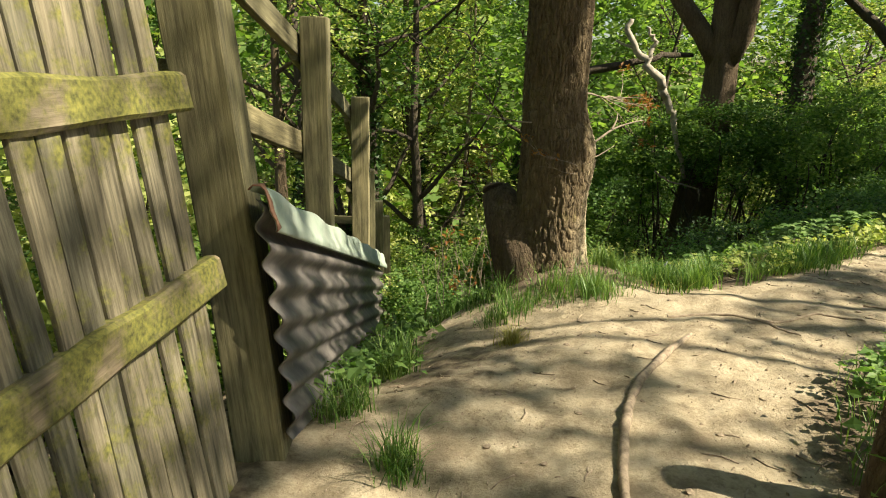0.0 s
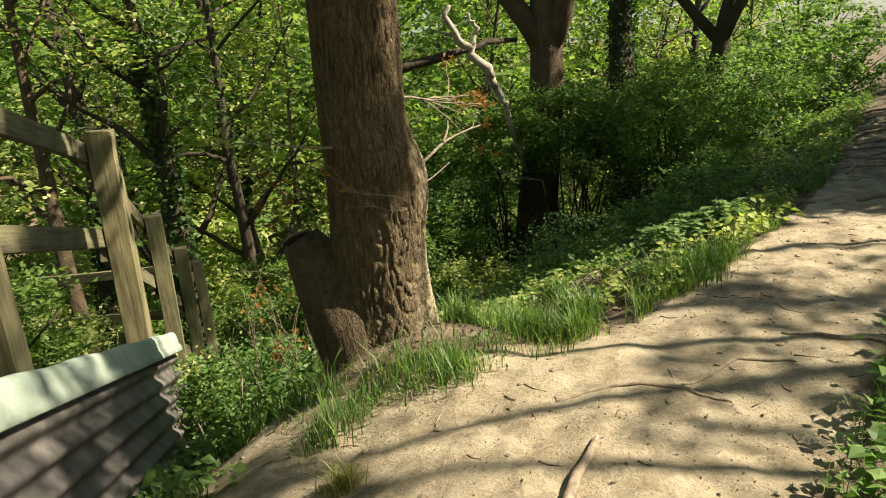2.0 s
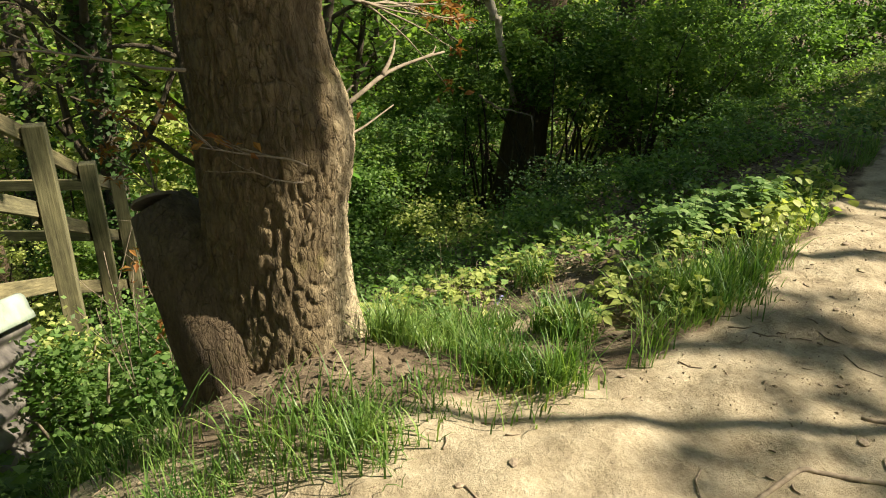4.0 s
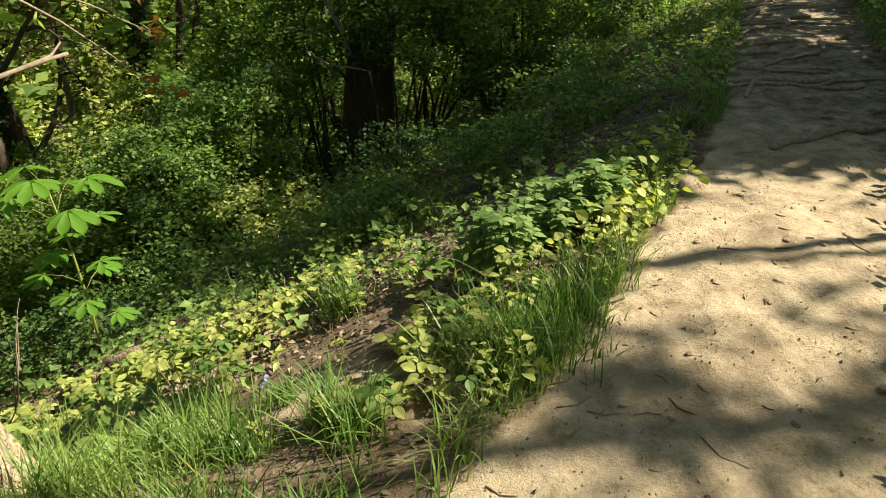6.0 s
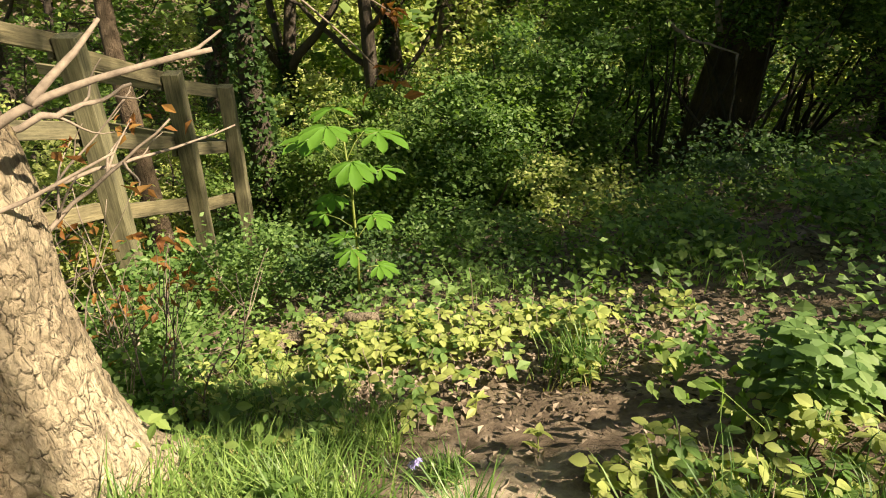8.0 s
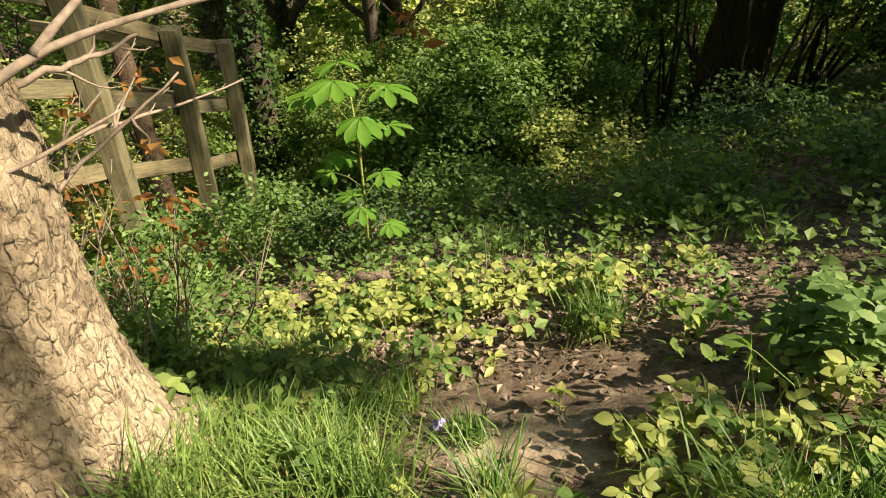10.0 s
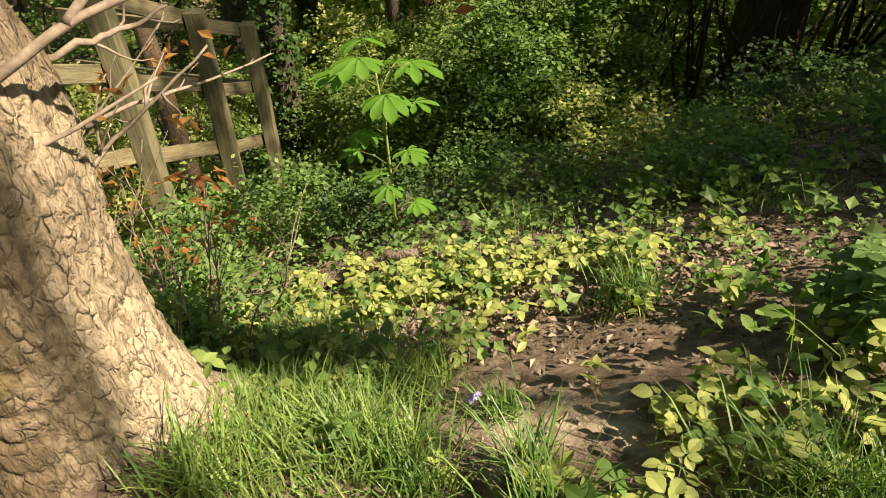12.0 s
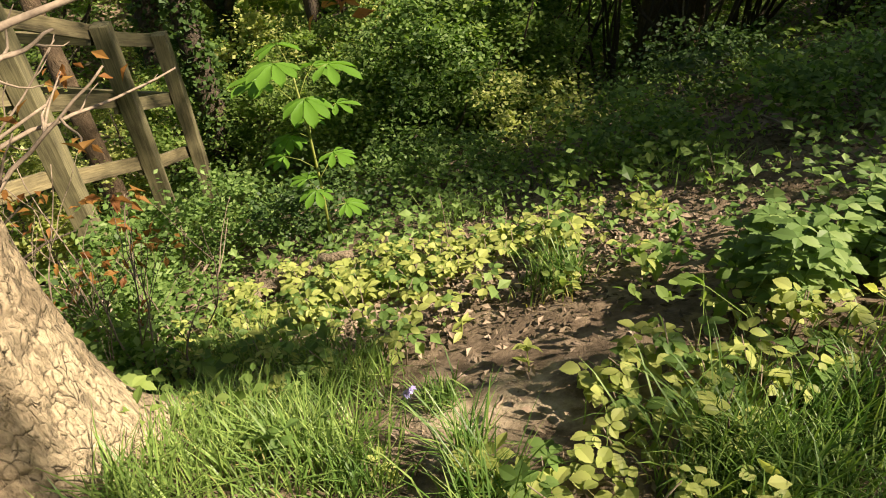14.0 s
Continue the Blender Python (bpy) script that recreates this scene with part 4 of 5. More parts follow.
# ---------------------------------------------------------------- unseen trees whose shade falls on the path
def build_shade_trees():
    # x, y, height, radius, crown start, clumps, crown spread
    spots = [(8.0, -3.6, 10, 0.2, 0.42, 20, 2.8), (9.0, -2.3, 11, 0.2, 0.42, 22, 2.4), (10.5, -2.0, 13.5, 0.1, 0.68, 12, 1.8), (7.6, 2.5, 15, 0.05, 0.86, 7, 0.9), (7.2, 3.45, 14, 0.035, 0.9, 5, 0.7), (6.6, 1.9, 14, 0.04, 0.86, 7, 0.9),
             (9.1, 4.7, 5.6, 0.14, 0.3, 90, 1.8), (10.7, 5.9, 6.2, 0.18, 0.3, 110, 2.2), (12.3, 7.4, 9.2, 0.2, 0.3, 120, 2.6), (13.8, 9.4, 9, 0.2, 0.3, 90, 2.8), (11.5, 8.6, 6.5, 0.2, 0.3, 90, 2.4), (12.0, 5.2, 16.2, 0.1, 0.76, 30, 1.4), (18.5, 12.5, 13, 0.2, 0.3, 50, 3.2),
             (10.2, -0.5, 10.8, 0.08, 0.62, 10, 2.0), (10.3, 1.1, 8.8, 0.035, 0.76, 10, 1.6), (11.6, 6.5, 9.5, 0.1, 0.6, 18, 2.2),
             (10.1, 5.5, 7.6, 0.1, 0.35, 80, 1.7), (9.5, 6.0, 13.2, 0.09, 0.66, 26, 1.3), (10.8, 7.2, 13.5, 0.1, 0.62, 13, 1.8), (7.1, 0.35, 10.2, 0.06, 0.74, 14, 1.1), (8.3, 0.2, 9.6, 0.05, 0.76, 9, 1.3), (9.4, 4.3, 5.4, 0.09, 0.4, 150, 1.2), (10.6, 5.0, 8.0, 0.09, 0.4, 140, 1.5), (9.0, 1.6, 8.0, 0.04, 0.8, 7, 1.0)]
    for k, (x, y, h, r, c, n, w) in enumerate(spots):
        woodland_tree("tree", drop(x, y), h, r, 700 + k, "tree on the bank whose crown shades the path", BARK_DARK, LEAF, c, w, n, 42, 0.15, clump_r=0.5)
    # slim leaf columns added out of view to shade the large trunk and bank grass
    woodland_tree("tree", drop(5.15, 2.4), 8.8, 0.03, 741, "unseen slim leafy tree added to shade trunk and bank", BARK_DARK, LEAF, 0.7, 0.26, 170, 50, 0.1, clump_r=0.16, sway=0.0)
    woodland_tree("tree", drop(8.43, 3.02), 8.7, 0.03, 742, "unseen slim leafy tree added to shade trunk and bank", BARK_DARK, LEAF, 0.86, 0.2, 26, 50, 0.1, clump_r=0.18, sway=0.0)


build_shade_trees()


# ---------------------------------------------------------------- undergrowth
def grass_arrays(xy, height, g, lean=0.5, width=0.006):
    """Curved blades of five triangles, one at each place."""
    n = len(xy)
    z = ground_z(xy[:, 0], xy[:, 1]) - 0.01
    h = np.broadcast_to(np.asarray(height, float), (n,)) * g.uniform(0.5, 1.25, n)
    a = g.uniform(0, 2 * math.pi, n)
    d = np.stack([np.cos(a), np.sin(a), np.zeros(n)], 1)
    side = np.stack([-d[:, 1], d[:, 0], np.zeros(n)], 1)
    ln = g.uniform(0.1, 1.0, n) * lean
    p0 = np.stack([xy[:, 0], xy[:, 1], z], 1)
    w = (width * g.uniform(0.6, 1.3, n))[:, None]
    rows = []
    for f, wf in ((0.0, 1.0), (0.45, 0.85), (0.8, 0.5)):
        c = p0 + d * (ln * h * f ** 2)[:, None] + np.array([0, 0, 1.0]) * (h * f * (1 - 0.25 * ln * f))[:, None]
        rows += [c - side * w * wf * 0.5, c + side * w * wf * 0.5]
    rows.append(p0 + d * (ln * h)[:, None] + np.array([0, 0, 1.0]) * (h * (1 - 0.3 * ln))[:, None])
    verts = np.stack(rows, 1).reshape(-1, 3)
    k = np.arange(n)[:, None] * 7
    return verts, np.concatenate([k + [0, 1, 3], k + [0, 3, 2], k + [2, 3, 5], k + [2, 5, 4], k + [4, 5, 6]])


def round_spots(spots, g, per):
    """Places scattered in tufts: spots of x, y, radius and weight."""
    out = []
    for x, y, r, w in spots:
        q = g.normal(0, 0.5, (int(per * w), 2)) * r
        out.append(np.array([x, y]) + q)
    return np.concatenate(out)


TUFTS = [(-0.42, 1.3, 0.09, 0.45), (0.83, 4.45, 0.34, 1.8), (0.7, 4.72, 0.32, 1.4), (1.02, 4.3, 0.22, 1.0), (1.2, 4.15, 0.1, 0.4), (1.38, 4.55, 0.07, 0.3), (0.63, 4.25, 0.2, 0.9), (1.13, 3.75, 0.14, 0.6), (1.3, 3.62, 0.13, 0.5), (2.1, 4.12, 0.2, 1.0), (2.4, 4.25, 0.16, 0.8), (1.03, 4.75, 0.2, 0.7), (0.53, 4.7, 0.25, 0.8), (1.53, 4.05, 0.12, 0.3), (0.6, 5.1, 0.25, 0.5), (1.78, 5.25, 0.12, 0.4), (2.63, 4.35, 0.12, 0.3), (0.6, 3.38, 0.16, 0.4), (0.35, 3.42, 0.16, 0.4), (0.63, 3.45, 0.16, 0.4), (0.15, 3.35, 0.14, 0.3), (-0.72, 1.75, 0.13, 0.5), (-0.68, 2.75, 0.16, 0.7), (-0.72, 3.2, 0.14, 0.6), (-0.6, 2.45, 0.1, 0.4), (3.68, 5.35, 0.15, 0.4), (4.38, 5.95, 0.15, 0.5), (1.48, 4.25, 0.06, 0.25), (0.83, 3.55, 0.14, 0.3), (1.98, 7.0, 0.3, 0.5), (1.28, 6.7, 0.3, 0.5), (2.68, 6.3, 0.25, 0.4), (-0.02, 3.6, 0.1, 0.25), (-0.2, 3.66, 0.14, 0.4), (-0.45, 3.85, 0.2, 0.5), (0.1, 5.3, 0.3, 1.1), (0.38, 5.15, 0.2, 0.7), (0.88, 4.05, 0.16, 0.5), (1.02, 3.98, 0.12, 0.5), (0.74, 3.98, 0.1, 0.4), (-0.05, 3.25, 0.12, 0.3), (2.05, 4.02, 0.12, 0.6), (2.3, 4.08, 0.14, 0.7)]


def build_grass():
    g = np.random.default_rng(21)
    verge = []
    for _ in range(5200):
        x = g.uniform(-0.2, 8.5)
        y = float(np.interp(x, [-0.2, 0.0, 0.3, 0.6, 1.1, 1.48, 1.92, 3.08, 4.5, 9.1], [3.2, 3.15, 3.05, 3.28, 3.33, 3.48, 3.8, 4.63, 5.77, 10.36])) + abs(g.normal(0, 0.22)) - 0.02
        if x < 1.3 and g.uniform() < 0.6:
            continue
        if vnoise(np.array(x * 2.6), np.array(y * 2.6), 31) + 0.4 * vnoise(np.array(x * 8.0), np.array(y * 8.0), 32) > 0.1:
            verge.append((x, y))
    xy = np.concatenate([round_spots(TUFTS, g, 450), np.array(verge)])
    keep = np.hypot(xy[:, 0] - TREE[0], xy[:, 1] - TREE[1]) > 0.36
    xy = xy[keep]
    hh = np.clip(0.16 + 0.26 * vnoise(xy[:, 0] * 4, xy[:, 1] * 4, 8), 0.05, 0.3)
    tagged(new("grass", tri_mesh("grass", *grass_arrays(xy, hh, g, 0.95, 0.0058), GRASS)), "fresh green grass tufts along the path's edge", "grass", kind="stuff")
    tall = round_spots([(2.15, 4.1, 0.14, 1.5), (2.4, 4.24, 0.14, 1.3), (1.16, 3.7, 0.1, 0.7), (0.82, 4.5, 0.22, 0.5), (1.78, 5.3, 0.09, 0.6), (1.5, 4.12, 0.05, 0.35), (1.3, 3.6, 0.06, 0.3)], g, 190)
    tagged(new("grass", tri_mesh("grass", *grass_arrays(tall, 0.2, g, 0.75, 0.0062), GRASS)), "taller bright green grass clumps on the bank", "grass", kind="stuff")
    edge = []
    for _ in range(1500):
        y = g.uniform(0.2, 9)
        x = float(np.interp(y, [-40, 1, 2, 2.7, 3.37, 3.89, 4.83, 6.17, 30], [0.9, 1.02, 1.38, 2.25, 3.2, 3.85, 5.0, 6.65, 31])) + abs(g.normal(0, 0.3)) + 0.03
        edge.append((x, y))
    xy = np.array(edge)
    tagged(new("grass", tri_mesh("grass", *grass_arrays(xy, 0.2, g, 0.8), GRASS)), "rough grass on the bank side of the path", "grass", kind="stuff")
    dry = round_spots([(0.034, 2.82, 0.07, 1.6), (0.72, 4.65, 0.22, 0.8), (0.9, 4.2, 0.2, 0.4), (1.15, 3.65, 0.15, 0.4), (1.78, 5.2, 0.12, 0.7), (2.0, 4.1, 0.2, 0.4), (0.15, 5.3, 0.3, 1.2)], g, 110)
    tagged(new("dry_grass", tri_mesh("dry_grass", *grass_arrays(dry, 0.12, g, 1.0), GRASS_DRY)), "straw-coloured withered grass", "grass", kind="stuff")


build_grass()


def herb_arrays(xy, g, height, size, per=5, wide=0.7, fine=False):
    """Low plants: each a few leaves held at about one height."""
    z = ground_z(xy[:, 0], xy[:, 1])
    h = np.broadcast_to(np.asarray(height, float), (len(xy),)) * g.uniform(0.3, 1.2, len(xy))
    c = np.stack([xy[:, 0], xy[:, 1], z + h], 1)
    own = np.repeat(np.clip(np.exp(g.normal(-0.15, 0.38, len(c))), 0.35, 1.5), per)
    p = np.repeat(c, per, 0) + g.normal(0, 1, (len(c) * per, 3)) * np.array([0.035, 0.035, 0.025]) * (size / 0.05) * own[:, None]
    size = size * own
    return fine_leaves(p, size, g, wide, teeth=0.08) if fine else leaves(p, size, g, 0.75, wide, 0.1)


def off_path(n, g, lo, hi, sfrom=0.1, sto=8.0):
    x, y = g.uniform(lo[0], hi[0], n), g.uniform(lo[1], hi[1], n)
    s = beyond(x, y)
    ok = (trodden(x, y) < 0.12) & (s > sfrom) & (s < sto)
    return np.stack([x[ok], y[ok]], 1)


def build_cover():
    g = np.random.default_rng(22)
    # leaf litter
    xy = off_path(42000, g, (-1.2, 3.2), (6, 9.5), 0.05, 5)
    p = np.stack([xy[:, 0], xy[:, 1], ground_z(xy[:, 0], xy[:, 1]) + 0.008], 1)
    tagged(new("leaf_litter", tri_mesh("leaf_litter", *flat_leaves(p, 0.034, g, 0.9, 0.38, 0.7), LITTER)), "brown dead leaves lying on the soil", "leaves", kind="stuff")
    xy = np.concatenate([g.normal(0, 0.5, (3600, 2)) * np.array([1.0, 0.5]) + np.array([1.3, 5.7]), g.normal(0, 0.5, (500, 2)) * np.array([0.5, 0.3]) + np.array([0.3, 5.7]), g.normal(0, 0.5, (60, 2)) * np.array([0.5, 0.4]) + np.array([1.5, 4.6])])
    p = np.stack([xy[:, 0], xy[:, 1], ground_z(xy[:, 0], xy[:, 1]) + g.uniform(0.008, 0.03, len(xy))], 1)
    tagged(new("leaf_litter", tri_mesh("leaf_litter", *leaves(p, 0.042, g, 0.85, 0.55, 0.14, None, 0.3), LITTER_PALE)), "pale dry dead leaves under the brambles", "leaves", kind="stuff")
    # slope cover, denser away from the path; a bare patch by the path
    xy = off_path(17000, g, (-2.5, 4.2), (14, 15), 0.12, 7)
    xy = xy[(xy[:, 1] > 4.9) | (beyond(xy[:, 0], xy[:, 1]) > 0.7)]
    bare = np.exp(-(((xy[:, 0] - 1.5) / 0.45) ** 2 + ((xy[:, 1] - 4.6) / 0.38) ** 2)) + 0.8 * np.exp(-(((xy[:, 0] - 1.7) / 0.5) ** 2 + ((xy[:, 1] - 5.7) / 0.35) ** 2))
    n1 = vnoise(xy[:, 0] * 1.6, xy[:, 1] * 1.6, 41)
    mat = np.exp(-((xy[:, 0] - 0.85) / 0.85) ** 4 - ((xy[:, 1] - 5.65) / 0.5) ** 4)
    keep = (g.uniform(0, 1, len(xy)) > bare * 1.5 + mat) & (n1 > -0.28)
    xy = xy[keep]
    dark = vnoise(xy[:, 0] * 0.9, xy[:, 1] * 0.9, 42) > 0.0
    tagged(new("ground_cover", tri_mesh("ground_cover", *herb_arrays(xy[dark], g, 0.18, 0.05, 6, 0.64, True), LEAF_FAR)), "low leafy undergrowth covering the slope", "undergrowth", kind="stuff")
    tagged(new("ground_cover", tri_mesh("ground_cover", *herb_arrays(xy[~dark], g, 0.15, 0.05, 6), LEAF)), "dark low ivy and bramble covering the slope", "undergrowth", kind="stuff")
    # far slope, coarser
    xy = off_path(26000, g, (-16, 6), (20, 30), 6.5, 26)
    tagged(new("ground_cover", tri_mesh("ground_cover", *herb_arrays(xy, g, 0.3, 0.13, 4), LEAF)), "undergrowth on the valley floor", "undergrowth", kind="stuff")
    x = g.uniform(0.2, 9, 1100)
    y = np.interp(x, [-0.2, 0.0, 0.3, 0.6, 1.1, 1.48, 1.92, 3.08, 4.5, 9.1], [3.2, 3.15, 3.05, 3.28, 3.33, 3.48, 3.8, 4.63, 5.77, 10.36]) + np.abs(g.normal(0.08, 0.3, len(x)))
    ok = (np.hypot(x - TREE[0], y - TREE[1]) > 0.42) & (vnoise(x * 2.1, y * 2.1, 36) > -0.1) & (x > 1.9)
    tagged(new("weeds", tri_mesh("weeds", *herb_arrays(np.stack([x[ok], y[ok]], 1), g, 0.13, 0.05, 5, 0.75, True), LEAF_LIGHT)), "leafy weeds mixed in the verge grass", "weeds", kind="stuff")
    # fence foot and bank side
    xy = np.stack([g.normal(-0.85, 0.16, 500), g.uniform(1.9, 6.5, 500)], 1)
    tagged(new("weeds", tri_mesh("weeds", *herb_arrays(xy, g, 0.16, 0.055), LEAF)), "weeds growing along the foot of the sheet", "weeds", kind="stuff")
    y = g.uniform(0.3, 16, 3200)
    x = np.interp(y, [-40, 1, 2, 2.7, 3.37, 3.89, 4.83, 6.17, 30], [0.9, 1.02, 1.38, 2.25, 3.2, 3.85, 5.0, 6.65, 31]) + np.abs(g.normal(0, 0.5, len(y))) + 0.1
    tagged(new("weeds", tri_mesh("weeds", *herb_arrays(np.stack([x, y], 1), g, 0.2, 0.055), LEAF)), "leafy weeds on the bank side of the path", "weeds", kind="stuff")


build_cover()


def bramble_leaf(g, size, n):
    """One compound leaf of three or five broad toothed leaflets, stalk at the origin, pointing along +x."""
    turns = (0.0, 1.15, -1.15) if n == 3 else (0.0, 0.8, -0.8, 1.9, -1.9)
    prof = [(0.0, 0.03), (0.1, 0.42), (0.2, 0.72), (0.28, 0.74), (0.36, 0.96), (0.44, 0.92), (0.52, 1.0), (0.6, 0.88), (0.68, 0.84), (0.76, 0.6), (0.84, 0.5), (0.92, 0.24), (1.0, 0.0)]
    vs, ts = [], []
    for a in turns:
        a += g.normal(0, 0.1)
        L = size * (1.0 if abs(a) < 0.4 else 0.84) * g.uniform(0.88, 1.1)
        d, sd = np.array([math.cos(a), math.sin(a), 0]), np.array([-math.sin(a), math.cos(a), 0])
        lift, roll = g.normal(0.0, 0.14), g.normal(0, 0.22)
        start = d * size * (0.28 if abs(a) < 0.4 else 0.06)
        o = len(vs)
        for f, w in prof:
            c = start + d * L * f + np.array([0, 0, L * (lift * f - 0.22 * f * f)])
            e = L * 0.36 * w
            vs += [c + sd * e + np.array([0, 0, e * (0.22 + roll)]), c, c - sd * e + np.array([0, 0, e * (0.22 - roll)])]
        for r in range(len(prof) - 1):
            q = o + 3 * r
            ts += [(q, q + 1, q + 4), (q, q + 4, q + 3), (q + 1, q + 2, q + 5), (q + 1, q + 5, q + 4)]
    return np.array(vs), np.array(ts)


def build_brambles():
    """Sprigs with compound leaves: a sunny mat down the bank and a patch by the path."""
    g = np.random.default_rng(27)
    shapes = [tri_mesh("leaf", *bramble_leaf(g, 0.052, 3 if k % 4 else 5), LEAF_LIGHT if k % 5 else LEAF) for k in range(10)]
    places = []
    for n, cx, cy, wx, wy in ((150, 0.85, 5.72, 0.42, 0.2), (30, 1.75, 5.75, 0.3, 0.18), (26, 2.02, 4.4, 0.17, 0.11), (6, 1.68, 4.12, 0.1, 0.05), (10, 2.35, 4.6, 0.12, 0.08), (18, 0.25, 5.4, 0.25, 0.18), (9, 0.85, 4.75, 0.22, 0.2), (5, 1.15, 4.9, 0.15, 0.1)):
        places += [(cx + g.normal(0, wx), cy + g.normal(0, wy)) for _ in range(n)]
    for x, y in places:
        if float(trodden(x, y)) > 0.45 or math.hypot(x - 1.5, y - 4.62) < 0.24:
            continue
        h = g.uniform(0.06, 0.2)
        ob = empty("bramble_sprig", drop(x, y), "bramble sprig with toothed pale green leaves in threes", "bramble", "brambles on the bank")
        top = np.array([g.normal(0, 0.05), g.normal(0, 0.05), h])
        child("stem", tri_mesh("stem", *tube_arrays([(0, 0, -0.03), top * 0.55 + (0.01, 0, 0), top], [0.003, 0.0025, 0.0015], 5), TWIG, True), ob)
        for k in range(int(g.integers(3, 6))):
            leaf = child("leaf", shapes[int(g.integers(0, 10))], ob)
            f = g.uniform(0.55, 1.0)
            a = k * 2.2 + g.uniform(0, 1)
            sc = g.uniform(0.7, 1.15)
            leaf.matrix_basis = Matrix.Translation(Vector(top * f)) @ Matrix.Rotation(a, 4, "Z") @ Matrix.Rotation(g.normal(0.05, 0.25), 4, "Y") @ Matrix.Rotation(g.normal(0, 0.2), 4, "X") @ Matrix.Translation((g.uniform(0.015, 0.05), 0, 0)) @ Matrix.Scale(sc, 4)


build_brambles()


def nettle_patch():
    g = np.random.default_rng(23)
    xy = g.uniform(-1, 1, (76, 2)) * np.array([0.4, 0.18])
    for k, (dx, dy) in enumerate(xy):
        x, y = 2.72 + dx, 4.95 + dy + dx * 0.3
        h = 0.25 * g.uniform(0.6, 1.2)
        ob = empty("nettle", drop(x, y), "stinging nettle with toothed pale green leaves", "nettle", "nettles beside the path")
        top = np.array([g.normal(0, 0.03), g.normal(0, 0.03), h])
        child("stem", tri_mesh("stem", *tube_arrays([(0, 0, -0.03), top * 0.5, top], [0.003, 0.0025, 0.0015], 5), LEAF_NETTLE), ob)
        lv, lp = [], []
        for q in range(5):
            for a in (0, math.pi, math.pi / 2, -math.pi / 2)[:2 if q % 2 else 4]:
                lp.append(top * (0.35 + 0.16 * q))
                lv.append((math.cos(a + q), math.sin(a + q), 0.05))
        child("leaves", tri_mesh("leaves", *fine_leaves(np.array(lp), 0.06, g, 0.7, np.array(lv), 0.15, 0.9, 0.1), LEAF_NETTLE), ob)


nettle_patch()


def chestnut_sapling():
    """Slim stem with hands of five to seven long leaflets."""
    g = np.random.default_rng(24)
    at = drop(0.42, 6.7)
    ob = empty("chestnut_sapling", at, "young chestnut sapling with fresh green fan-shaped leaves", "sapling")
    stem = np.array([(0, 0, -0.05), (0.01, -0.02, 0.5), (0.0, -0.03, 0.9), (-0.03, -0.04, 1.33)])
    pieces = [tube_arrays(stem, [0.011, 0.009, 0.007, 0.005], 7)]
    for k in range(16):
        f = (0.22 + 0.5 * k / 8) if k < 9 else (0.8 + 0.2 * (k - 9) / 6)
        big = 0.78 if k < 9 else 1.05
        base = np.array([np.interp(f, np.linspace(0, 1, 4), stem[:, i]) for i in range(3)])
        a = k * 2.4
        tip = base + np.array([math.cos(a) * 0.2, math.sin(a) * 0.2, 0.12]) * g.uniform(0.75, 1.25) * big
        pieces.append(tube_arrays([base, (base + tip) / 2 + (0, 0, 0.02), tip], [0.003, 0.0025, 0.002], 5))
        n = int(g.integers(5, 8))
        out = np.array([math.cos(a), math.sin(a), 0.0])
        cross = np.array([-out[1], out[0], 0.0])
        for q in range(n):
            b = (q / (n - 1) - 0.5) * 3.6
            d = out * math.cos(b) + cross * math.sin(b) + np.array([0, 0, -0.18 + 0.1 * math.sin(k * 1.7)])
            d /= np.linalg.norm(d)
            L = 0.2 * big * (1 - 0.3 * abs(q / (n - 1) - 0.5) * 2)
            side = np.cross(d, (0, 0, 1))
            side /= np.linalg.norm(side)
            up = np.cross(side, d)
            prof = [(0, 0.01), (0.3, 0.09), (0.66, 0.19), (0.85, 0.15), (1.0, 0.0)]
            vs, ts = [], []
            for f2, w in prof:
                c = tip + d * L * f2 - up * L * 0.18 * f2 * f2
                vs += [c + side * L * w + up * L * 0.05 * (w > 0.01), c - up * L * 0.02, c - side * L * w + up * L * 0.05 * (w > 0.01)]
            for r in range(4):
                o = r * 3
                ts += [(o, o + 1, o + 4), (o, o + 4, o + 3), (o + 1, o + 2, o + 5), (o + 1, o + 5, o + 4)]
            child("leaflet", tri_mesh("leaflet", vs, ts, LEAF_FRESH, True), ob)
    child("stem", tri_mesh("stem", *joined(pieces), LEAF_LIGHT, True), ob)


chestnut_sapling()


# ---------------------------------------------------------------- roots, sticks, stones
def lay(points, up):
    return np.array([(x, y, float(ground_z(x, y)) + up) for x, y in points])


def surface_root(points, r, seed, label, up=0.3):
    line = smooth_line(points, 26)
    g = np.random.default_rng(seed)
    line += g.normal(0, r * 0.12, line.shape)
    p = lay(line, r * up)
    rad = r * (0.75 + 0.35 * np.sin(np.linspace(0.3, 2.6, 26))) * g.uniform(0.85, 1.15, 26)
    rad[0] *= 0.5
    rad[-1] *= 0.35
    ob = new("root", tri_mesh("root", *tube_arrays(p, rad, 9, 0.12, seed), ROOT, True))
    return tagged(ob, label, "root")


surface_root([(0.98, 2.58), (0.80, 2.36), (0.69, 2.17), (0.56, 1.95), (0.47, 1.71), (0.42, 1.5), (0.37, 1.22), (0.36, 1.1)], 0.019, 1, "thick worn tree root crossing the earth path", 0.55)
surface_root([(1.5, 2.9), (1.85, 3.02), (2.05, 2.9)], 0.008, 2, "thin root showing in the path")
surface_root([(0.95, 2.95), (1.2, 2.98), (1.5, 2.85), (1.62, 2.72)], 0.009, 3, "thin root showing in the path")
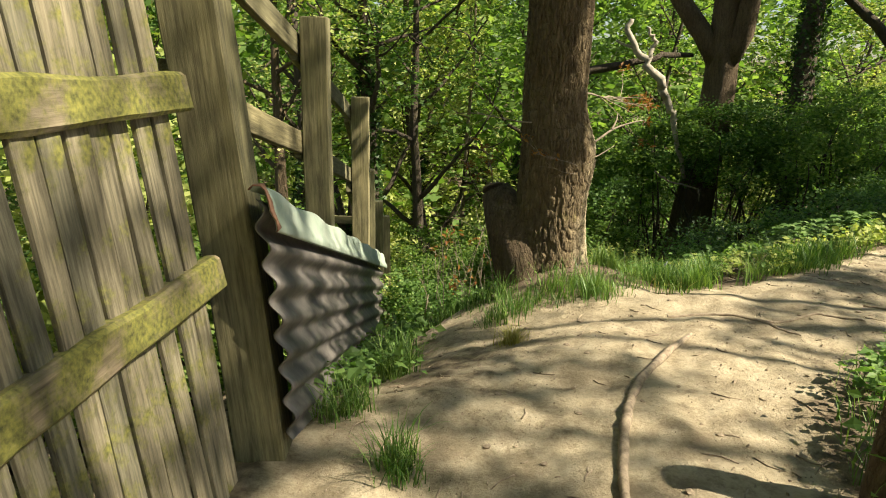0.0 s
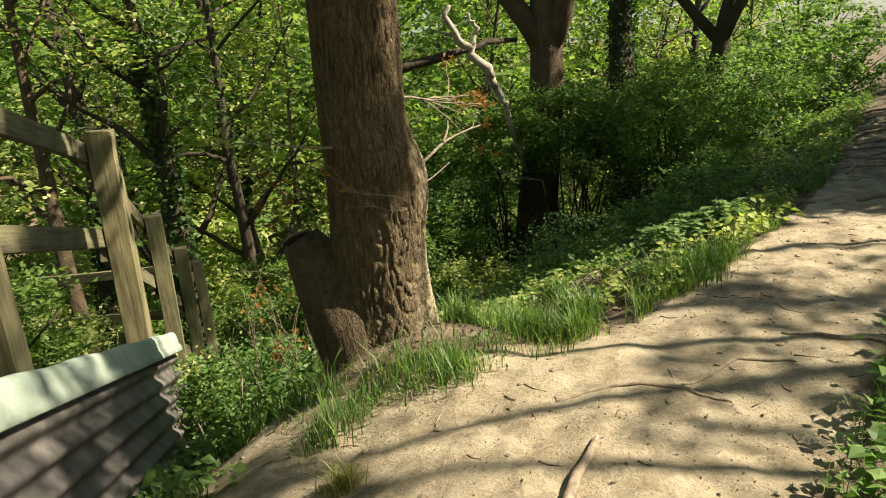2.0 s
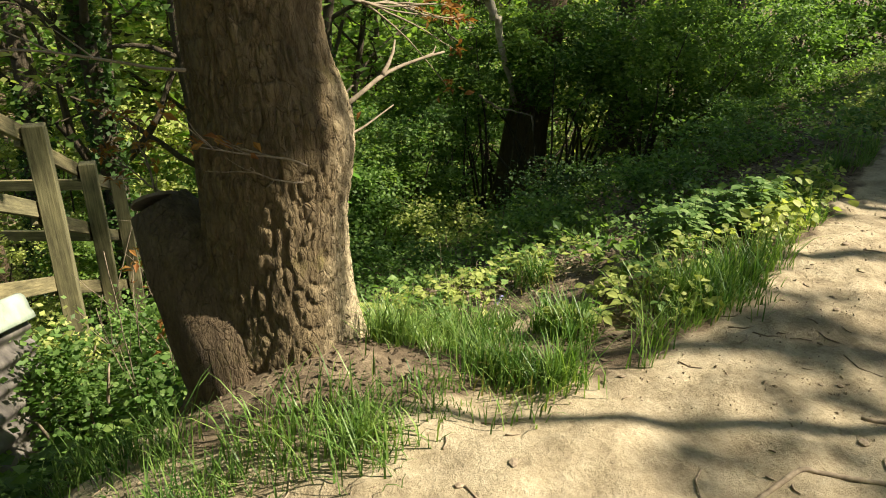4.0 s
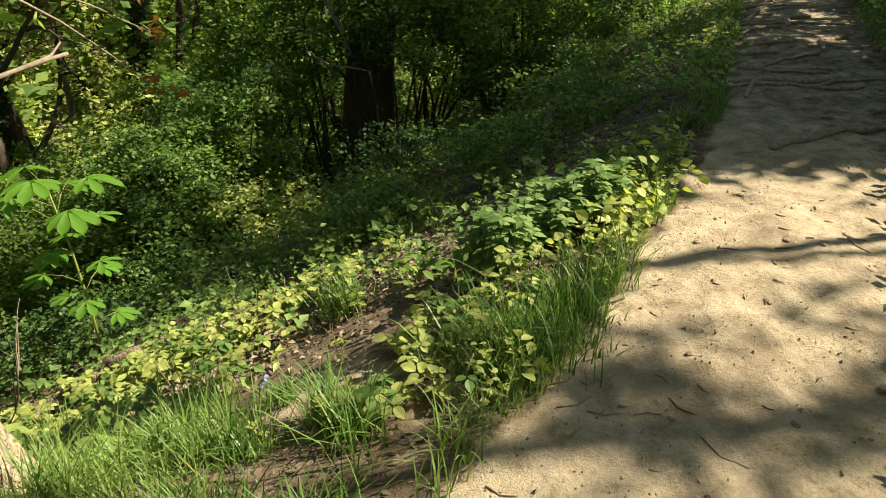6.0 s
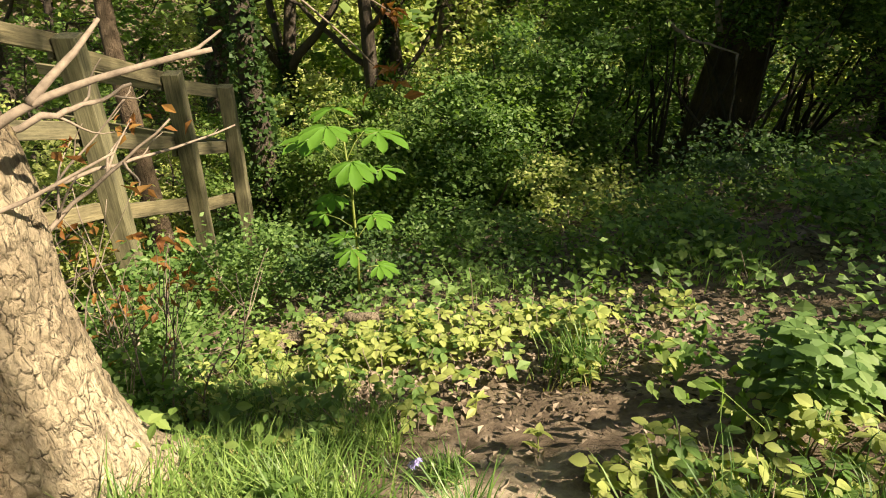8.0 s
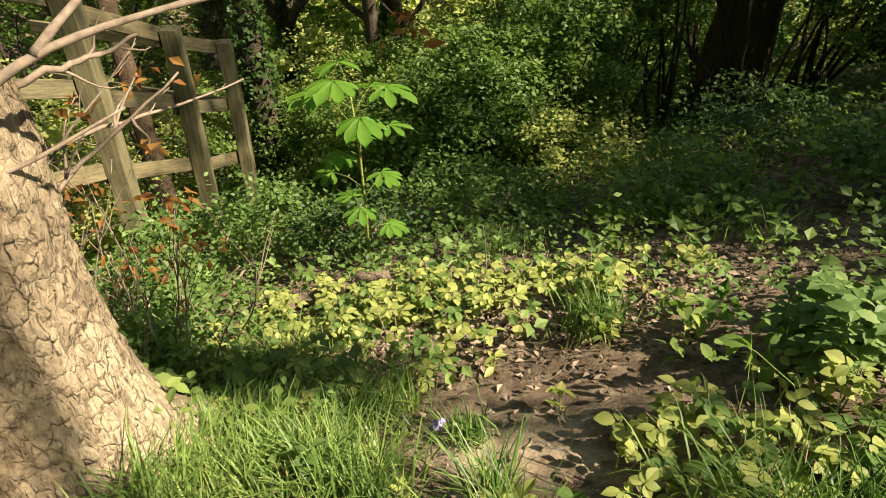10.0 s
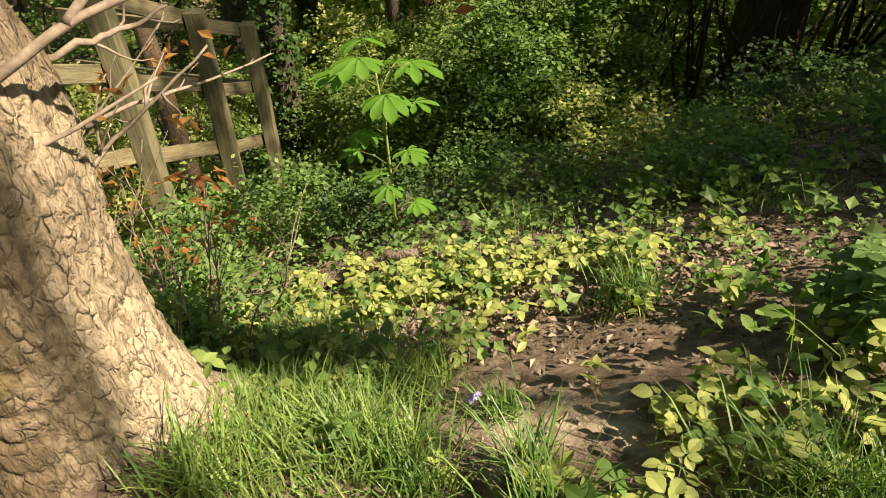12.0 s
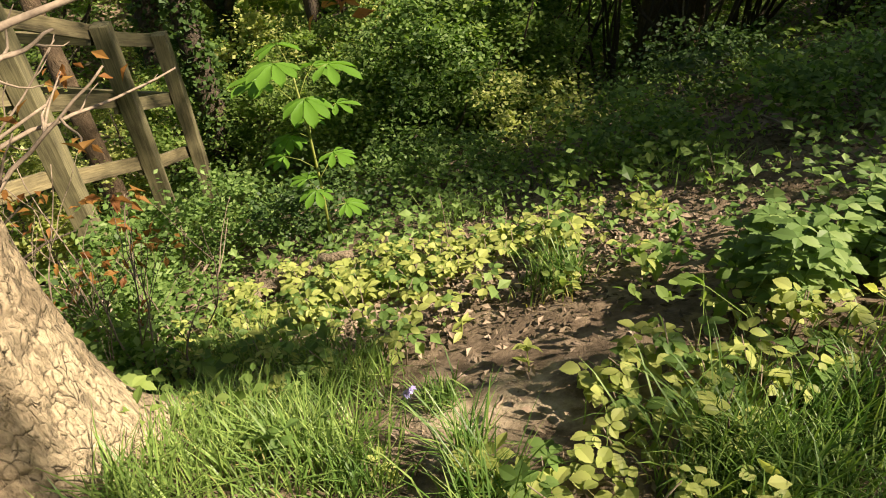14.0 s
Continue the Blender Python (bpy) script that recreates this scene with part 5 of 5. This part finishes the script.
surface_root([(2.2, 3.2), (2.45, 3.05), (2.75, 2.85), (2.95, 2.72)], 0.012, 4, "thin root showing in the path")
g_root = np.random.default_rng(61)
for k in range(26):
    x0 = g_root.uniform(5.6, 9.6)
    y0 = x0 * 0.98 + g_root.uniform(-0.35, 0.9)
    a = g_root.uniform(-0.6, 0.9)
    L = g_root.uniform(0.5, 1.3)
    surface_root([(x0, y0), (x0 - L * 0.5 * math.cos(a), y0 + L * 0.3 * math.sin(a) + 0.1), (x0 - L * math.cos(a), y0 + L * math.sin(a))], g_root.uniform(0.012, 0.03), 70 + k, "bare root netted over the upper path", 0.5)


def build_litter_bits():
    g = np.random.default_rng(62)
    n = 0
    while n < 210:
        x, y = g.uniform(-0.8, 4.2), g.uniform(0.6, 5.0)
        if trodden(x, y) < 0.2:
            continue
        a, L = g.uniform(0, 6.3), 0.02 + 0.13 * g.uniform() ** 2.2
        pts = [(x, y), (x + L * 0.5 * math.cos(a), y + L * 0.5 * math.sin(a)), (x + L * math.cos(a + 0.25), y + L * math.sin(a + 0.25))]
        ob = new("twig", tri_mesh("twig", *tube_arrays(lay(pts, 0.003), [0.0035, 0.003, 0.002], 5), ROOT, True))
        tagged(ob, "small dry twig lying on the path", "twig", "twigs on the path")
        n += 1
    n = 0
    while n < 70:
        x, y = g.uniform(-0.7, 4.5), g.uniform(0.6, 5.0)
        if trodden(x, y) < 0.5:
            continue
        bm = bmesh.new()
        bmesh.ops.create_icosphere(bm, subdivisions=1, radius=1)
        s = g.uniform(0.006, 0.02) * (2.6 if n == 0 else 1)
        for v in bm.verts:
            v.co = Vector((v.co.x * s * 1.3, v.co.y * s, v.co.z * s * 0.6)) * (1 + 0.3 * noise.noise(v.co * 2 + Vector((n, 0, 0))))
        me = bpy.data.meshes.new("stone")
        bm.to_mesh(me)
        bm.free()
        me.materials.append(ROOT)
        ob = new("stone", me)
        ob.matrix_basis = pose(x, y, float(ground_z(x, y)) + s * 0.2, 0, 0, g.uniform(0, 360))
        tagged(ob, "small earth-coloured stone on the path", "stone", "stones on the path")
        n += 1


build_litter_bits()


# ---------------------------------------------------------------- branches, stake, small plants
def bare_branch(name, lines, label, material, category="branch"):
    """One fallen or dead branch: each line is x, y, z points and a radius at its start."""
    at = lines[0][0][0]
    ob = empty(name, at, label, category)
    for n, (line, r) in enumerate(lines):
        p = smooth_line(np.array(line) - np.array(at), 14)
        p[1:-1] += np.random.default_rng(n + 3).normal(0, r * 0.3, (12, 3))
        child("limb", tri_mesh("limb", *tube_arrays(p, np.linspace(r, r * 0.45, 14), 8, 0.1, n), material, True), ob)
    return ob


bare_branch("arching_branch", [([(1.7, 13.0, -3.7), (1.32, 13.0, -2.9), (1.09, 13.0, -2.24), (1.43, 13.0, -1.64), (1.81, 13.0, -1.38), (2.23, 13.0, -1.28), (2.87, 13.1, -0.99)], 0.05), ([(1.7, 13.0, -3.7), (1.5, 12.8, -2.8), (1.6, 12.7, -2.0)], 0.03), ([(1.7, 13.0, -3.7), (1.95, 12.9, -2.9), (2.2, 12.8, -2.2)], 0.025), ([(1.32, 13.0, -2.9), (0.9, 12.9, -2.3), (0.7, 12.8, -1.7)], 0.02)], "bare arching branch with pale bark over the slope", BARK_PALE)
bare_branch("hanging_twig", [([(2.64, 10.4, -0.40), (2.91, 10.4, -0.57), (3.40, 10.4, -0.68)], 0.02), ([(3.40, 10.4, -0.68), (3.45, 10.4, -0.93), (3.51, 10.4, -1.43), (3.65, 10.4, -1.64)], 0.014)], "twig hanging down before a dark hollow", TWIG)
bare_branch("broken_limb", [([(2.64, 10.5, 0.97), (2.37, 10.5, 1.37), (2.15, 10.5, 1.58), (1.99, 10.5, 1.83), (2.06, 10.5, 2.03)], 0.075), ([(2.37, 10.5, 1.37), (2.46, 10.5, 1.70), (2.32, 10.5, 1.90)], 0.045), ([(2.15, 10.5, 1.58), (1.85, 10.6, 1.7)], 0.03), ([(2.64, 10.5, 0.97), (2.9, 10.6, 0.5), (3.3, 10.9, -0.6)], 0.07)], "pale broken limb leaning among the bushes", BARK_BLEACHED)
bare_branch("fallen_log", [([(1.2, 10.7, 1.15), (1.89, 10.6, 1.32), (2.6, 10.7, 1.45), (3.3, 11.3, 1.5)], 0.075)], "mossy log lodged against the broad trunk", BARK_DARK)
bare_branch("rotten_log", [([drop(0.02, 6.0, 0.02), drop(0.3, 6.06, 0.09), drop(0.55, 6.05, 0.13), drop(0.74, 6.02, 0.16)], 0.055)], "pale barkless rotten log lying among the brambles", BARK_PALE, "log")


def build_stake():
    ob = new("stake", tri_mesh("stake", *tube_arrays([(1.19, 1.16, -0.3), (1.19, 1.15, 0.0), (1.195, 1.15, 0.3), (1.2, 1.15, 0.55)], [0.075, 0.072, 0.07, 0.066], 14, 0.06, 4), BARK_BROWN, True))
    tagged(ob, "short brown wooden stake standing in the grass", "stake")


build_stake()


def stalk(x, y, h, seed, label, leaf=None, n=0):
    g = np.random.default_rng(seed)
    ob = empty("dry_stalk" if not n else "seedling", drop(x, y), label, "plant")
    line = wander((0, 0, -0.03), (g.normal(0, 0.15), g.normal(0, 0.15), 1), h, 6, 0.06, seed)
    child("stem", tri_mesh("stem", *tube_arrays(line, np.linspace(0.0035, 0.0015, 7), 5), TWIG if not n else LEAF_LIGHT, True), ob)
    if n:
        child("leaves", tri_mesh("leaves", *fine_leaves(np.repeat(line[[3, 5, 6]], n, 0), 0.05, g, 0.5), leaf), ob)


for k, (x, y, h) in enumerate([(0.67, 5.96, 0.28), (1.33, 5.85, 0.5), (2.2, 7.5, 0.5), (1.9, 6.9, 0.3), (0.95, 5.3, 0.3), (2.6, 5.9, 0.3)]):
    stalk(x, y, h, 900 + k, "bare dry stalk among the brambles")
for k, (x, y, h) in enumerate([(1.66, 4.66, 0.12), (1.42, 5.0, 0.1), (1.85, 5.15, 0.18), (1.3, 4.2, 0.12), (1.55, 4.12, 0.14), (1.1, 4.95, 0.14), (2.05, 5.0, 0.2), (1.7, 5.5, 0.15)]):
    stalk(x, y, h, 920 + k, "small green seedling on bare soil", LEAF_LIGHT, 3)


def bluebell():
    g = np.random.default_rng(5)
    ob = empty("bluebell", drop(1.29, 4.42), "single bluebell with pale violet flowers", "flower")
    line = np.array([(0, 0, -0.02), (0.0, 0, 0.12), (0.01, -0.01, 0.2), (0.03, -0.02, 0.24)])
    child("stem", tri_mesh("stem", *tube_arrays(line, [0.003, 0.0025, 0.002, 0.0015], 5), GRASS, True), ob)
    for k in range(4):
        c = line[2] + (line[3] - line[2]) * k / 3
        pv, pt = fine_leaves(np.repeat([c], 6, 0), 0.02, g, 0.4, np.array([(math.cos(a), math.sin(a), -0.6) for a in np.arange(6) * 1.05]), 0.1)
        child("flower", tri_mesh("flower", pv, pt, PETAL), ob, "violet bell flower")


bluebell()


def build_crumbs():
    """Crumbs of dry earth on the path."""
    g = np.random.default_rng(77)
    x, y = g.uniform(-0.8, 6, 16000), g.uniform(0.3, 7, 16000)
    ok = (trodden(x, y) > 0.35) & (vnoise(x * 2.3, y * 2.3, 51) > -0.1)
    x, y = x[ok], y[ok]
    n = len(x)
    r = g.uniform(0.002, 0.0065, n) * np.where(g.uniform(0, 1, n) > 0.94, 1.8, 1)
    c = np.stack([x, y, ground_z(x, y) + r * 0.3], 1)
    base = np.array([(1, 0, -0.3), (-0.4, 0.9, -0.3), (-0.5, -0.8, -0.3), (0.1, 0.1, 0.8), (0.6, 0.6, 0.25)])
    v = c[:, None] + r[:, None, None] * (base[None] + g.normal(0, 0.25, (n, 5, 3)))
    k = np.arange(n)[:, None] * 5
    t = np.concatenate([k + [0, 4, 3], k + [4, 1, 3], k + [1, 2, 3], k + [2, 0, 3], k + [0, 1, 4]])
    tagged(new("earth_crumbs", tri_mesh("earth_crumbs", v.reshape(-1, 3), t, ROOT)), "crumbs of dry earth scattered on the path", "earth", kind="stuff")


build_crumbs()


def bramble_sprays():
    """Leafy sprays round the fence's lower end and along the slope."""
    for k, (x, y, sx, sz, lf) in enumerate([(-0.93, 5.05, 0.2, 0.72, LEAF), (-0.5, 5.6, 0.5, 0.6, LEAF), (-0.9, 6.6, 0.5, 0.7, LEAF), (-0.6, 7.6, 0.6, 0.6, LEAF), (0.2, 7.2, 0.5, 0.45, LEAF_DARK), (1.2, 7.6, 0.6, 0.4, LEAF), (2.4, 6.9, 0.5, 0.35, LEAF), (3.4, 6.6, 0.5, 0.35, LEAF), (4.4, 7.4, 0.6, 0.45, LEAF), (5.6, 8.6, 0.6, 0.5, LEAF), (-0.2, 4.9, 0.35, 0.35, LEAF), (-1.15, 5.6, 0.2, 0.75, LEAF_LIGHT), (1.9, 8.6, 0.7, 0.5, LEAF_LIGHT), (3.2, 8.2, 0.7, 0.5, LEAF_DARK), (0.4, 9.0, 0.8, 0.6, LEAF)]):
        bush("bramble_bush", drop(x, y), (sx, sx * 0.9, sz), 800 + k, "low bramble bush on the slope", lf, 44, 44, 0.048, 0.16, 6, TWIG, "bramble")


bramble_sprays()
